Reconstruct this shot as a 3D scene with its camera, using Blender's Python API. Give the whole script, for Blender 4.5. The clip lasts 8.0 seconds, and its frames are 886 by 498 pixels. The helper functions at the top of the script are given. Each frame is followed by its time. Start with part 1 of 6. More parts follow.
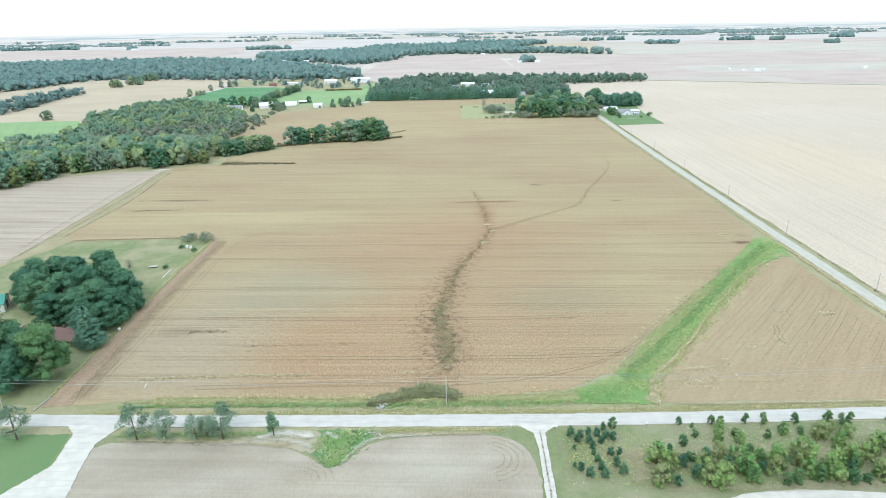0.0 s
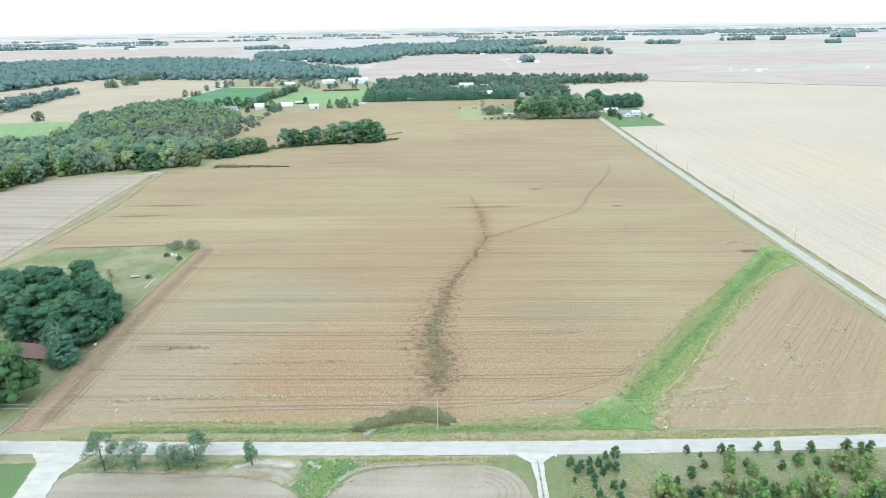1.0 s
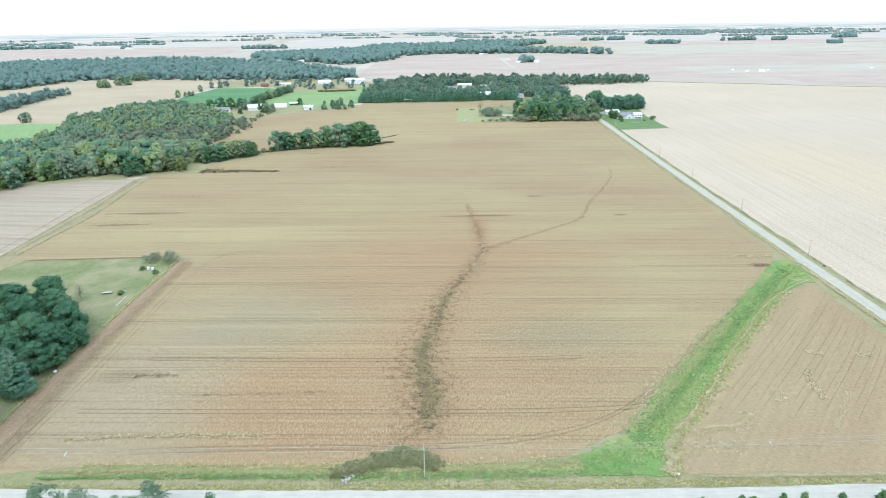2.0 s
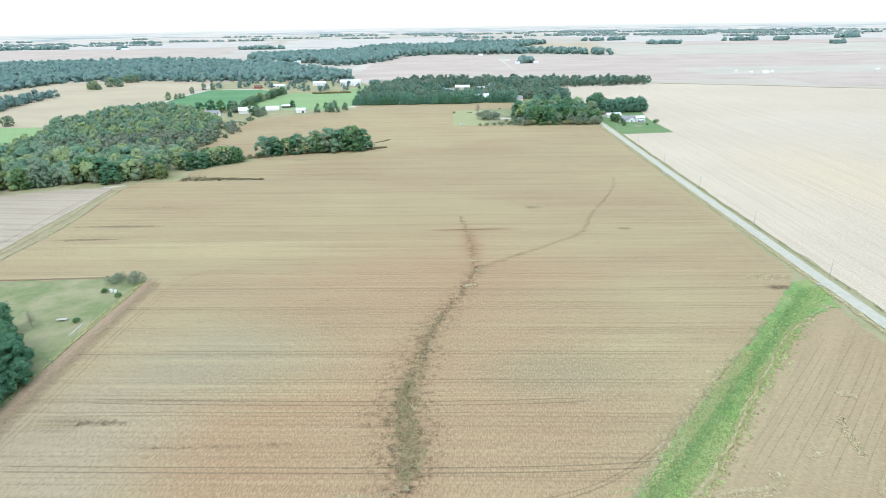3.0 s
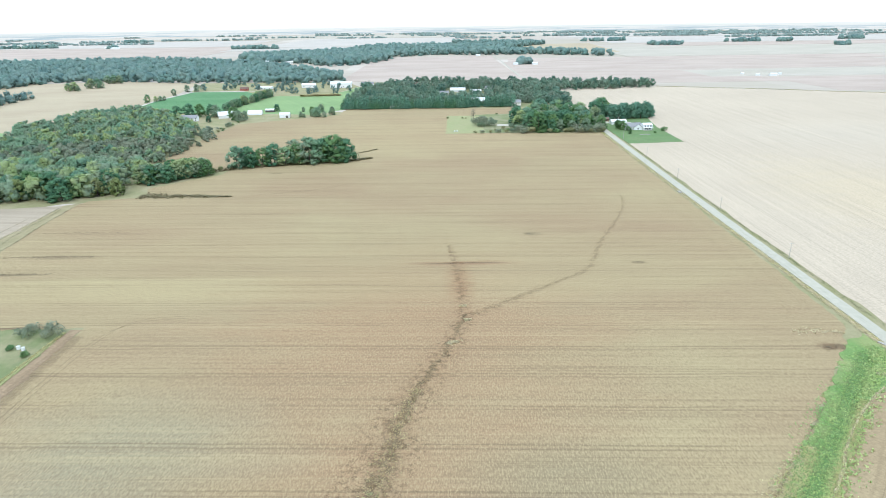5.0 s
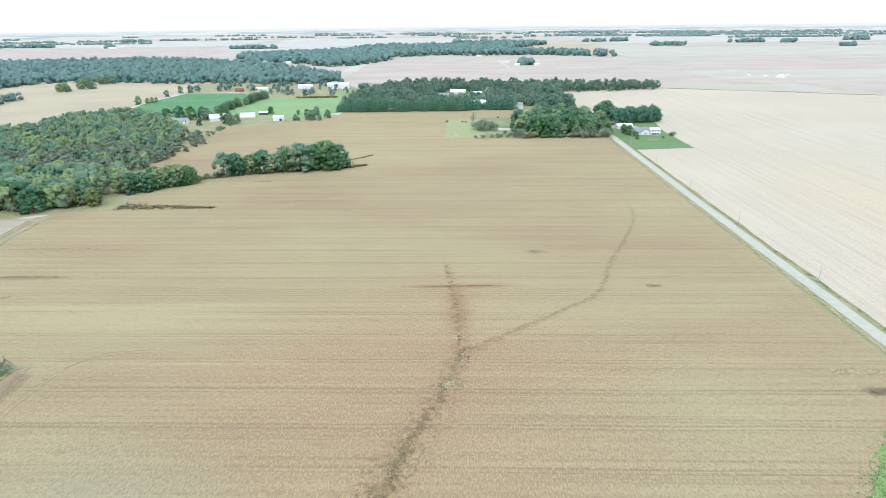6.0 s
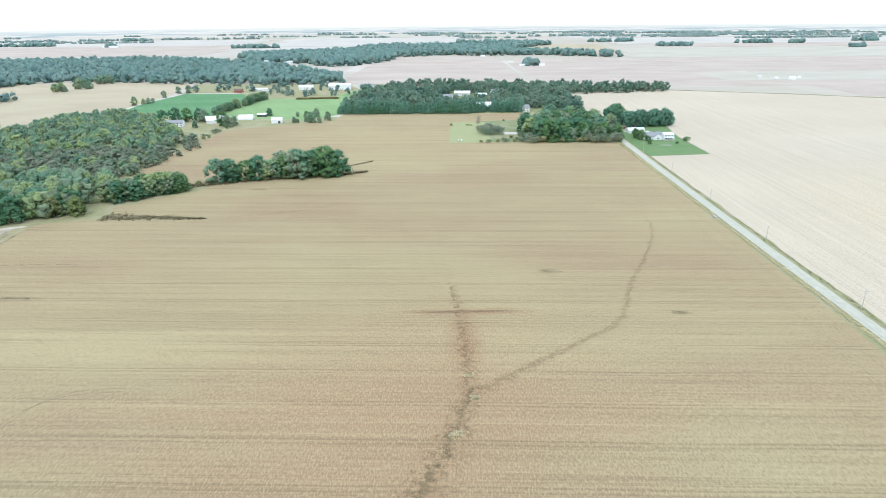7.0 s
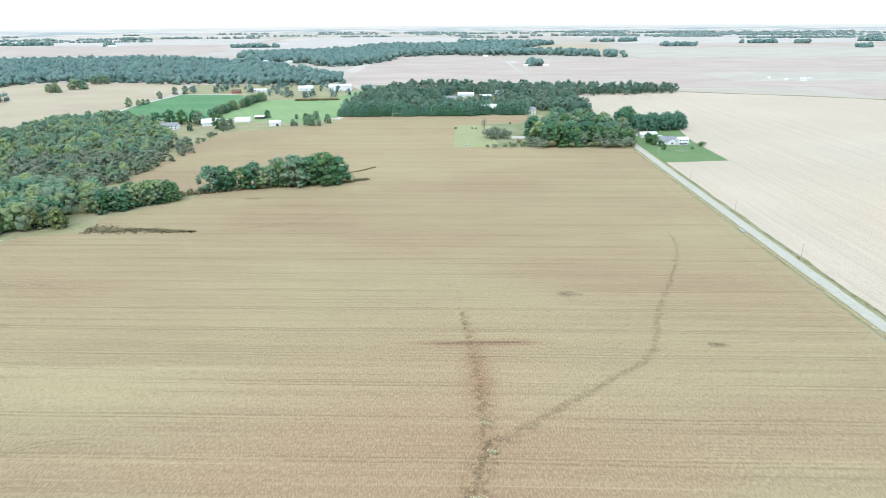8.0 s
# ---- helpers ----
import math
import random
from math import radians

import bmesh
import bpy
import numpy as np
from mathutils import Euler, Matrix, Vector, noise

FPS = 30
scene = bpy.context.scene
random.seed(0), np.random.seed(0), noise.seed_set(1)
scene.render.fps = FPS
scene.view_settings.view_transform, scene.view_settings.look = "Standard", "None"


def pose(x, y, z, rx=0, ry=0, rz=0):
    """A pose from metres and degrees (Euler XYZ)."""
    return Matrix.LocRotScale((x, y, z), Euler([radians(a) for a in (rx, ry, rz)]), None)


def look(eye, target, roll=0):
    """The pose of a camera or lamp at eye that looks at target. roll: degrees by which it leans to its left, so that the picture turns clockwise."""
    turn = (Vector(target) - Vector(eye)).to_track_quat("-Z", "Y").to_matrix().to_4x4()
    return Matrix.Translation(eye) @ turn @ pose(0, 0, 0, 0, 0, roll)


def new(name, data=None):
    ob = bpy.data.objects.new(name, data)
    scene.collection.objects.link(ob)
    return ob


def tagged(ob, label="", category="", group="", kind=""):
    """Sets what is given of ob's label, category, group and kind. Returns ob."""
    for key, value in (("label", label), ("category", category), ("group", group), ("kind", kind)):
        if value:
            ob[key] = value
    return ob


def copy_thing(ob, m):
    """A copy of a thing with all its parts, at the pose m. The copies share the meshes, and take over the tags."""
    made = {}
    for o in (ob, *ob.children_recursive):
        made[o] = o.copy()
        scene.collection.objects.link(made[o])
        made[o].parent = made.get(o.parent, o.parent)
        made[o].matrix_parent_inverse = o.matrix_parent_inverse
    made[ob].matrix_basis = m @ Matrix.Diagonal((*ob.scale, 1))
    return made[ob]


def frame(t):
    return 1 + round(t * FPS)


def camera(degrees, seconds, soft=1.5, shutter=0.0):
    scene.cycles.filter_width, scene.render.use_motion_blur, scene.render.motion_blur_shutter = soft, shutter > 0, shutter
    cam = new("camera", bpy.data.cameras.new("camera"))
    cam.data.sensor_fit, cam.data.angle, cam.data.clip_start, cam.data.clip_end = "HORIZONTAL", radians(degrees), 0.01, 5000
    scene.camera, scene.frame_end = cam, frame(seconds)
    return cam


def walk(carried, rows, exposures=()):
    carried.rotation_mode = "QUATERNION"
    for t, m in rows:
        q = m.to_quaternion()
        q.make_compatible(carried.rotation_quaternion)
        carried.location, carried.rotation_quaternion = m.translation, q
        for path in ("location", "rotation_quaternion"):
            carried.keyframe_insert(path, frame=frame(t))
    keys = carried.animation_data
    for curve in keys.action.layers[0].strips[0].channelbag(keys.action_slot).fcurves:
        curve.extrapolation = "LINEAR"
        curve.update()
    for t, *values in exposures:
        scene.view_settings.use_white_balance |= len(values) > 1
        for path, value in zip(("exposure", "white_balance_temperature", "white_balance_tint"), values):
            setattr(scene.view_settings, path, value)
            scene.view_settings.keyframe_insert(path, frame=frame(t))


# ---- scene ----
EXPOSURES = [(0.0, 0.5), (8.0, 0.5)]
cam = camera(72.45, 8.0, soft=0.55)
# seconds, x, y, z, turn to the left, tilt down, lean
FLIGHT = [
    (0.0, 0.00, 0.00, 120.00, -0.000, -20.663, -1.038),
    (0.5, 1.31, 6.70, 119.97, -0.001, -20.681, -1.024),
    (1.0, 2.67, 13.65, 119.91, -0.027, -20.679, -0.992),
    (1.4, 3.66, 19.11, 119.82, -0.030, -20.691, -0.992),
    (1.5, 3.91, 20.47, 119.80, -0.031, -20.694, -0.992),
    (1.6, 4.32, 23.28, 119.79, -0.062, -20.707, -0.951),
    (1.7, 4.72, 26.09, 119.79, -0.093, -20.721, -0.909),
    (3.0, 11.66, 62.15, 119.42, -0.064, -20.688, -0.958),
    (3.5, 13.83, 75.93, 119.34, -0.101, -20.721, -0.948),
    (4.0, 16.08, 90.47, 119.26, -0.075, -20.707, -0.957),
    (4.5, 17.48, 103.31, 119.23, -0.176, -20.726, -0.871),
    (6.0, 21.24, 146.89, 119.04, -0.206, -20.728, -0.648),
    (6.5, 21.27, 160.24, 119.03, -0.113, -20.738, -0.575),
    (7.0, 20.02, 174.34, 118.99, 0.036, -20.761, -0.502),
    (7.5, 18.33, 187.71, 118.92, 0.054, -20.835, -0.438),
    (8.0, 16.00, 202.17, 118.88, 0.072, -20.804, -0.408),
]
walk(cam, [(t, pose(x, y, z, 0, 0, turn) @ pose(0, 0, 0, 90 + tilt, 0, 0) @ pose(0, 0, 0, 0, 0, lean))
           for t, x, y, z, turn, tilt, lean in FLIGHT], EXPOSURES)

# ---- world and sun ----
SUN_UP, SUN_TURN = 52.0, 200.0
world = bpy.data.worlds.new("overcast_sky")
scene.world = world
world.use_nodes = True
wn, wl = world.node_tree.nodes, world.node_tree.links
sky = wn.new("ShaderNodeTexSky")
sky.sky_type, sky.sun_disc = "NISHITA", False
sky.sun_elevation, sky.sun_rotation = radians(SUN_UP), radians(SUN_TURN)
sky.air_density, sky.dust_density, sky.ozone_density = 1.0, 2.0, 1.0
pale = wn.new("ShaderNodeHueSaturation")
pale.inputs["Saturation"].default_value = 0.18
wl.new(sky.outputs[0], pale.inputs["Color"])
cloud = wn.new("ShaderNodeMix")
cloud.data_type, cloud.inputs[0].default_value = "RGBA", 0.88
wl.new(pale.outputs[0], cloud.inputs[6])
cloud.inputs[7].default_value = (7.7, 9.8, 11.9, 1)
wl.new(cloud.outputs[2], wn["Background"].inputs["Color"])
wn["Background"].inputs["Strength"].default_value = 0.12
sun = new("sun", bpy.data.lights.new("sun", "SUN"))
sun.data.energy, sun.data.angle, sun.data.color = 0.9, radians(25), (1.0, 1.0, 0.98)
a, b = radians(SUN_UP), radians(SUN_TURN)
way_to_sun = Vector((math.sin(b) * math.cos(a), math.cos(b) * math.cos(a), math.sin(a)))
sun.matrix_world = look(way_to_sun * 900, (0, 0, 0))

# ---- materials ----


def nodes_of(name):
    m = bpy.data.materials.new(name)
    m.use_nodes = True
    return m, m.node_tree.nodes, m.node_tree.links


def math_node(n, l, op, a, b=None, clamp=False):
    q = n.new("ShaderNodeMath")
    q.operation, q.use_clamp = op, clamp
    for i, v in enumerate((a, b)):
        if v is None:
            continue
        if isinstance(v, (int, float)):
            q.inputs[i].default_value = v
        else:
            l.new(v, q.inputs[i])
    return q.outputs[0]


def mix_colour(n, l, fac, a, b, kind="MIX"):
    q = n.new("ShaderNodeMix")
    q.data_type, q.blend_type = "RGBA", kind
    for i, v in ((0, fac), (6, a), (7, b)):
        if isinstance(v, (int, float)):
            q.inputs[i].default_value = v
        elif isinstance(v, tuple):
            q.inputs[i].default_value = (*v, 1)
        else:
            l.new(v, q.inputs[i])
    return q.outputs[2]


def where(n, l, sx=1.0, sy=1.0, sz=1.0, turn=0.0):
    g, q = n.new("ShaderNodeNewGeometry"), n.new("ShaderNodeMapping")
    l.new(g.outputs["Position"], q.inputs["Vector"])
    q.vector_type = "TEXTURE"
    q.inputs["Scale"].default_value = (1 / sx, 1 / sy, 1 / max(sz, 1e-6))
    q.inputs["Rotation"].default_value = (0, 0, radians(-turn))
    return q.outputs[0]


def noise_at(n, l, vector, scale, detail=3.0, rough=0.55):
    q = n.new("ShaderNodeTexNoise")
    q.inputs["Scale"].default_value, q.inputs["Detail"].default_value, q.inputs["Roughness"].default_value = scale, detail, rough
    if vector is not None:
        l.new(vector, q.inputs["Vector"])
    return q.outputs[0]


def steps(n, l, value, lo, hi):
    q = n.new("ShaderNodeMapRange")
    q.inputs["From Min"].default_value, q.inputs["From Max"].default_value = lo, hi
    l.new(value, q.inputs["Value"])
    return q.outputs[0]


def blob(n, l, x, y, rx, ry, wobble=0.5):
    """A soft patch of another soil round (x, y): 1 in its middle, 0 outside, with an uneven rim."""
    g, q = n.new("ShaderNodeNewGeometry"), n.new("ShaderNodeMapping")
    q.vector_type = "POINT"
    q.inputs["Location"].default_value = (-x / rx, -y / ry, 0)
    q.inputs["Scale"].default_value = (1 / rx, 1 / ry, 0)
    l.new(g.outputs["Position"], q.inputs["Vector"])
    v = n.new("ShaderNodeVectorMath")
    v.operation = "LENGTH"
    l.new(q.outputs[0], v.inputs[0])
    rim = noise_at(n, l, where(n, l, 1, 2.5, 1), 0.03, 4)
    d = math_node(n, l, "ADD", v.outputs["Value"], math_node(n, l, "MULTIPLY", math_node(n, l, "SUBTRACT", rim, 0.5), wobble * 2))
    return steps(n, l, d, 1.0, 0.25)


def finish(m, n, l, colour, rough=0.95, bump=None, strength=0.4, distance=0.1):
    p = n["Principled BSDF"]
    l.new(colour, p.inputs["Base Color"])
    p.inputs["Roughness"].default_value = rough
    p.inputs["Specular IOR Level"].default_value = 0.15
    if bump is not None:
        q = n.new("ShaderNodeBump")
        q.inputs["Strength"].default_value, q.inputs["Distance"].default_value = strength, distance
        l.new(bump, q.inputs["Height"])
        l.new(q.outputs[0], p.inputs["Normal"])
    return m


def crop_land(name, light, dark, grain=0.5, turn=0.0, stretch=14.0, pass_width=9.0, patches=(), big=0.012, streak=0.75, lines=0.5, first=0.0):
    """Cut or ripe crop land: long streaks and thin lines along the rows, paired wheel lines every pass_width metres (one of them at first), short strokes of straw,
    and soil patches (x, y, rx, ry, colour, amount)."""
    m, n, l = nodes_of(name)
    streaks = noise_at(n, l, where(n, l, 1 / (3 * stretch), 1, 1, turn), 0.30, 5, 0.66)
    strokes = noise_at(n, l, where(n, l, 1.9, 0.62, 1, turn), 1.0, 3, 0.72)
    speck = noise_at(n, l, where(n, l), 1.1, 5, 0.75)
    tuft = noise_at(n, l, where(n, l, 0.5, 1, 1, turn), 0.28, 4, 0.7)
    wide = noise_at(n, l, where(n, l, 0.6, 1, 1), big, 4, 0.55)
    base = mix_colour(n, l, steps(n, l, wide, 0.35, 0.65), light, dark)
    for x, y, rx, ry, colour, amount in patches:
        f = math_node(n, l, "MULTIPLY", blob(n, l, x, y, rx, ry), amount)
        base = mix_colour(n, l, f, base, colour)
    # rows that stand out: thin broken lines where two long noises cross their middle
    thin = noise_at(n, l, where(n, l, 1 / (9 * stretch), 1, 1, turn), 0.17, 3, 0.6)
    rim = math_node(n, l, "ABSOLUTE", math_node(n, l, "SUBTRACT", thin, 0.5))
    breaks = noise_at(n, l, where(n, l, 0.10, 1, 1, turn), 0.07, 3, 0.6)
    dark_line = math_node(n, l, "MULTIPLY", steps(n, l, rim, 0.022, 0.004), steps(n, l, breaks, 0.40, 0.60))
    pale_line = math_node(n, l, "MULTIPLY", steps(n, l, math_node(n, l, "ABSOLUTE", math_node(n, l, "SUBTRACT", thin, 0.56)), 0.02, 0.004), steps(n, l, breaks, 0.60, 0.40))
    # wheel lines of the sprayer, a pair at a time
    across = n.new("ShaderNodeSeparateXYZ")
    l.new(where(n, l, 1, 1, 1, turn), across.inputs[0])
    sway = math_node(n, l, "MULTIPLY", math_node(n, l, "SUBTRACT", noise_at(n, l, where(n, l, 1, 0.02, 1, turn), 0.02, 2), 0.5), 2.0)
    at = math_node(n, l, "ADD", math_node(n, l, "SUBTRACT", across.outputs[1], first), sway)
    off = math_node(n, l, "ABSOLUTE", math_node(n, l, "SUBTRACT", math_node(n, l, "FRACT", math_node(n, l, "ADD", math_node(n, l, "DIVIDE", at, pass_width), 0.5)), 0.5))
    metres = math_node(n, l, "ABSOLUTE", math_node(n, l, "SUBTRACT", math_node(n, l, "MULTIPLY", off, pass_width), 0.95))
    wheel = math_node(n, l, "MULTIPLY", steps(n, l, metres, 0.55, 0.15), steps(n, l, breaks, 0.30, 0.52))
    c = mix_colour(n, l, math_node(n, l, "MULTIPLY", steps(n, l, streaks, 0.48, 0.72), 0.42 * streak), base, tuple(0.70 * v for v in dark))
    c = mix_colour(n, l, math_node(n, l, "MULTIPLY", steps(n, l, streaks, 0.50, 0.30), 0.42 * streak), c, tuple(min(1, 1.22 * v) for v in light))
    c = mix_colour(n, l, math_node(n, l, "MULTIPLY", dark_line, 0.42 * lines), c, tuple(0.52 * v for v in dark))
    c = mix_colour(n, l, math_node(n, l, "MULTIPLY", pale_line, 0.42 * lines), c, tuple(min(1, 1.35 * v) for v in light))
    c = mix_colour(n, l, math_node(n, l, "MULTIPLY", wheel, 0.50 * lines), c, tuple(0.50 * v for v in dark))
    c = mix_colour(n, l, math_node(n, l, "MULTIPLY", steps(n, l, tuft, 0.56, 0.70), grain * 0.5), c, tuple(0.62 * v for v in dark))
    c = mix_colour(n, l, math_node(n, l, "MULTIPLY", steps(n, l, speck, 0.50, 0.66), grain * 0.55), c, tuple(0.60 * v for v in dark))
    c = mix_colour(n, l, math_node(n, l, "MULTIPLY", steps(n, l, strokes, 0.52, 0.62), grain * 0.75), c, tuple(min(1, 1.35 * v) for v in light))
    c = mix_colour(n, l, math_node(n, l, "MULTIPLY", steps(n, l, strokes, 0.48, 0.38), grain * 0.75), c, tuple(0.58 * v for v in dark))
    return finish(m, n, l, c, 0.95, strokes, 0.9, 0.3)


def stain(name, light, dark, scale=0.8, broken=1.5):
    """Weeds or trodden soil that thins out towards its rim: the cover is 1 along the middle and 0 at the edge."""
    m, n, l = nodes_of(name)
    c = mix_colour(n, l, steps(n, l, noise_at(n, l, where(n, l), scale, 4, 0.7), 0.38, 0.62), light, dark)
    v = n.new("ShaderNodeAttribute")
    v.attribute_name = "cover"
    holes = math_node(n, l, "ADD", noise_at(n, l, where(n, l), 0.35, 5, 0.75), math_node(n, l, "MULTIPLY", noise_at(n, l, where(n, l), 2.5, 3, 0.7), 0.5))
    f = steps(n, l, math_node(n, l, "ADD", v.outputs["Fac"], math_node(n, l, "MULTIPLY", math_node(n, l, "SUBTRACT", holes, 0.75), broken)), 0.15, 1.15)
    finish(m, n, l, c)
    t, mx = n.new("ShaderNodeBsdfTransparent"), n.new("ShaderNodeMixShader")
    l.new(f, mx.inputs[0]), l.new(t.outputs[0], mx.inputs[1]), l.new(n["Principled BSDF"].outputs[0], mx.inputs[2])
    l.new(mx.outputs[0], n["Material Output"].inputs["Surface"])
    return m


def grass_land(name, light, dark, dry, dry_amount=0.4, scale=0.25):
    m, n, l = nodes_of(name)
    a1 = noise_at(n, l, where(n, l), scale, 5, 0.65)
    a2 = noise_at(n, l, where(n, l), 2.2, 4, 0.7)
    a3 = noise_at(n, l, where(n, l), 0.05, 5, 0.62)
    c = mix_colour(n, l, steps(n, l, a1, 0.38, 0.62), light, dark)
    c = mix_colour(n, l, math_node(n, l, "MULTIPLY", steps(n, l, a3, 0.42, 0.64), dry_amount), c, dry)
    c = mix_colour(n, l, math_node(n, l, "MULTIPLY", steps(n, l, a2, 0.48, 0.68), 0.4), c, tuple(0.55 * v for v in dark))
    c = mix_colour(n, l, math_node(n, l, "MULTIPLY", steps(n, l, a2, 0.5, 0.3), 0.3), c, tuple(1.25 * v for v in light))
    return finish(m, n, l, c, 0.95, a2, 0.8, 0.3)


def gravel(name, light, dark, track=None, grain=0.5):
    m, n, l = nodes_of(name)
    a1 = noise_at(n, l, where(n, l), 0.3, 4, 0.6)
    a2 = noise_at(n, l, where(n, l), 3.5, 3, 0.7)
    a3 = noise_at(n, l, where(n, l, 0.08, 1, 1), 1.1, 3, 0.6) if track is None else noise_at(n, l, where(n, l, *track), 1.1, 3, 0.6)
    c = mix_colour(n, l, steps(n, l, a1, 0.35, 0.7), light, dark)
    c = mix_colour(n, l, math_node(n, l, "MULTIPLY", steps(n, l, a3, 0.5, 0.7), 0.45), c, tuple(0.75 * v for v in dark))
    c = mix_colour(n, l, math_node(n, l, "MULTIPLY", steps(n, l, a2, 0.5, 0.75), grain), c, tuple(0.7 * v for v in dark))
    return finish(m, n, l, c, 0.9, a2, 0.3, 0.05)


def leaves(name, colours, size=0.09):
    """Foliage: hue by tree and by clump. A thin leaf lets about as much light through as it throws back, so the colours given (thrown back) are doubled and shared out."""
    colours = [tuple(min(0.85, 2.05 * v) for v in c) for c in colours]
    m, n, l = nodes_of(name)
    o = n.new("ShaderNodeObjectInfo")
    r = n.new("ShaderNodeValToRGB")
    while len(r.color_ramp.elements) < len(colours):
        r.color_ramp.elements.new(0.5)
    for i, (e, c) in enumerate(zip(r.color_ramp.elements, colours)):
        e.position, e.color = i / max(1, len(colours) - 1), (*c, 1)
    clump = noise_at(n, l, where(n, l), size, 2, 0.5)
    v = n.new("ShaderNodeAttribute")
    v.attribute_name = "tone"
    own = math_node(n, l, "FRACT", math_node(n, l, "ADD", o.outputs["Random"], v.outputs["Fac"]))
    f = math_node(n, l, "ADD", math_node(n, l, "MULTIPLY", own, 0.42), math_node(n, l, "MULTIPLY", steps(n, l, clump, 0.32, 0.68), 0.58))
    l.new(f, r.inputs[0])
    i = n.new("ShaderNodeNewGeometry")
    c = mix_colour(n, l, math_node(n, l, "MULTIPLY", i.outputs["Random Per Island"], 0.22), r.outputs[0], tuple(0.5 * v for v in colours[0]))
    sprays = noise_at(n, l, where(n, l), 0.9, 4, 0.72)
    c = mix_colour(n, l, math_node(n, l, "MULTIPLY", steps(n, l, sprays, 0.50, 0.64), 0.5), c, tuple(0.45 * v for v in colours[0]))
    p = n["Principled BSDF"]
    relief = n.new("ShaderNodeBump")
    relief.inputs["Strength"].default_value, relief.inputs["Distance"].default_value = 0.8, 0.9
    l.new(sprays, relief.inputs["Height"])
    l.new(relief.outputs[0], p.inputs["Normal"])
    l.new(c, p.inputs["Base Color"])
    p.inputs["Roughness"].default_value, p.inputs["Specular IOR Level"].default_value = 0.6, 0.25
    t, mx = n.new("ShaderNodeBsdfTranslucent"), n.new("ShaderNodeMixShader")
    l.new(c, t.inputs["Color"])
    mx.inputs[0].default_value = 0.32
    l.new(p.outputs[0], mx.inputs[1]), l.new(t.outputs[0], mx.inputs[2])
    l.new(mx.outputs[0], n["Material Output"].inputs["Surface"])
    return m


def paint(name, colour, rough=0.6, metal=0.0, wear=0.15, scale=0.8):
    m, n, l = nodes_of(name)
    a1 = noise_at(n, l, where(n, l), scale, 5, 0.65)
    c = mix_colour(n, l, math_node(n, l, "MULTIPLY", steps(n, l, a1, 0.4, 0.75), wear * 2), colour, tuple(0.6 * v for v in colour))
    finish(m, n, l, c, rough, a1, 0.15, 0.03)
    n["Principled BSDF"].inputs["Metallic"].default_value = metal
    return m

STRAW, TAN = (0.380, 0.299, 0.172), (0.334, 0.235, 0.141)
M_MAIN = crop_land("ripe_bean_field", STRAW, TAN, 0.5, 1.8, 18.0, 19.5, streak=0.64, lines=0.76, first=246.1, patches=(
    (-60, 380, 250, 18, (0.44, 0.355, 0.195), 0.5), (-150, 392, 120, 8, (0.45, 0.37, 0.205), 0.5), (30, 345, 120, 26, (0.355, 0.225, 0.132), 0.5),
    (-25, 210, 130, 80, (0.352, 0.222, 0.128), 0.7), (5, 330, 95, 120, (0.352, 0.218, 0.126), 0.65), (-105, 215, 45, 70, (0.36, 0.30, 0.205), 0.75), (-45, 205, 30, 45, (0.35, 0.20, 0.115), 0.4),
    (-75, 265, 55, 38, (0.305, 0.265, 0.172), 0.8), (55, 250, 40, 22, (0.27, 0.235, 0.145), 0.55),
    (-20, 420, 260, 60, (0.385, 0.30, 0.168), 0.4), (-110, 225, 16, 5, (0.17, 0.13, 0.085), 0.8),
    (30, 411, 34, 4, (0.26, 0.15, 0.09), 0.9), (28, 385, 9, 30, (0.31, 0.18, 0.10), 0.8),
    (-190, 428, 30, 4, (0.20, 0.15, 0.09), 0.7), (-205, 404, 26, 3, (0.20, 0.15, 0.09), 0.7),
    (122, 408, 5, 3, (0.2, 0.15, 0.09), 0.8), (73, 455, 6, 5, (0.22, 0.17, 0.1), 0.8), (168, 320, 7, 4, (0.17, 0.10, 0.06), 0.9),
    (-10, 800, 220, 160, (0.42, 0.32, 0.18), 0.6)))
M_TRI = crop_land("ripe_field_corner", (0.385, 0.295, 0.178), (0.338, 0.245, 0.148), 0.4, -50.0, 9.0, 9.0, streak=0.5, lines=0.25)
M_PALE_E = crop_land("pale_stubble", (0.545, 0.447, 0.342), (0.49, 0.40, 0.308), 0.4, 91.5, 14.0, 18.0, streak=0.5, big=0.006, lines=0.35, patches=((330, 520, 90, 160, (0.58, 0.46, 0.30), 0.5), (420, 330, 110, 70, (0.585, 0.465, 0.31), 0.4), (480, 760, 200, 110, (0.53, 0.45, 0.36), 0.5)))
M_PALE_W = crop_land("grey_stubble", (0.435, 0.355, 0.27), (0.375, 0.302, 0.23), 0.3, 6.0, 12.0, 11.0, streak=0.9, lines=0.9)
M_NEAR = crop_land("worked_soil", (0.40, 0.345, 0.265), (0.335, 0.275, 0.205), 0.16, 3.0, 12.0, 7.0, big=0.06, streak=0.6, lines=0.12, patches=((-80, 142, 20, 8, (0.30, 0.25, 0.185), 0.5), (0, 140, 18, 10, (0.42, 0.37, 0.285), 0.6), (-35, 133, 25, 7, (0.42, 0.36, 0.27), 0.6)))
M_HEAD = crop_land("bare_headland", (0.365, 0.265, 0.172), (0.325, 0.228, 0.146), 0.5, 91.0, 12.0, 6.0, lines=0.3)
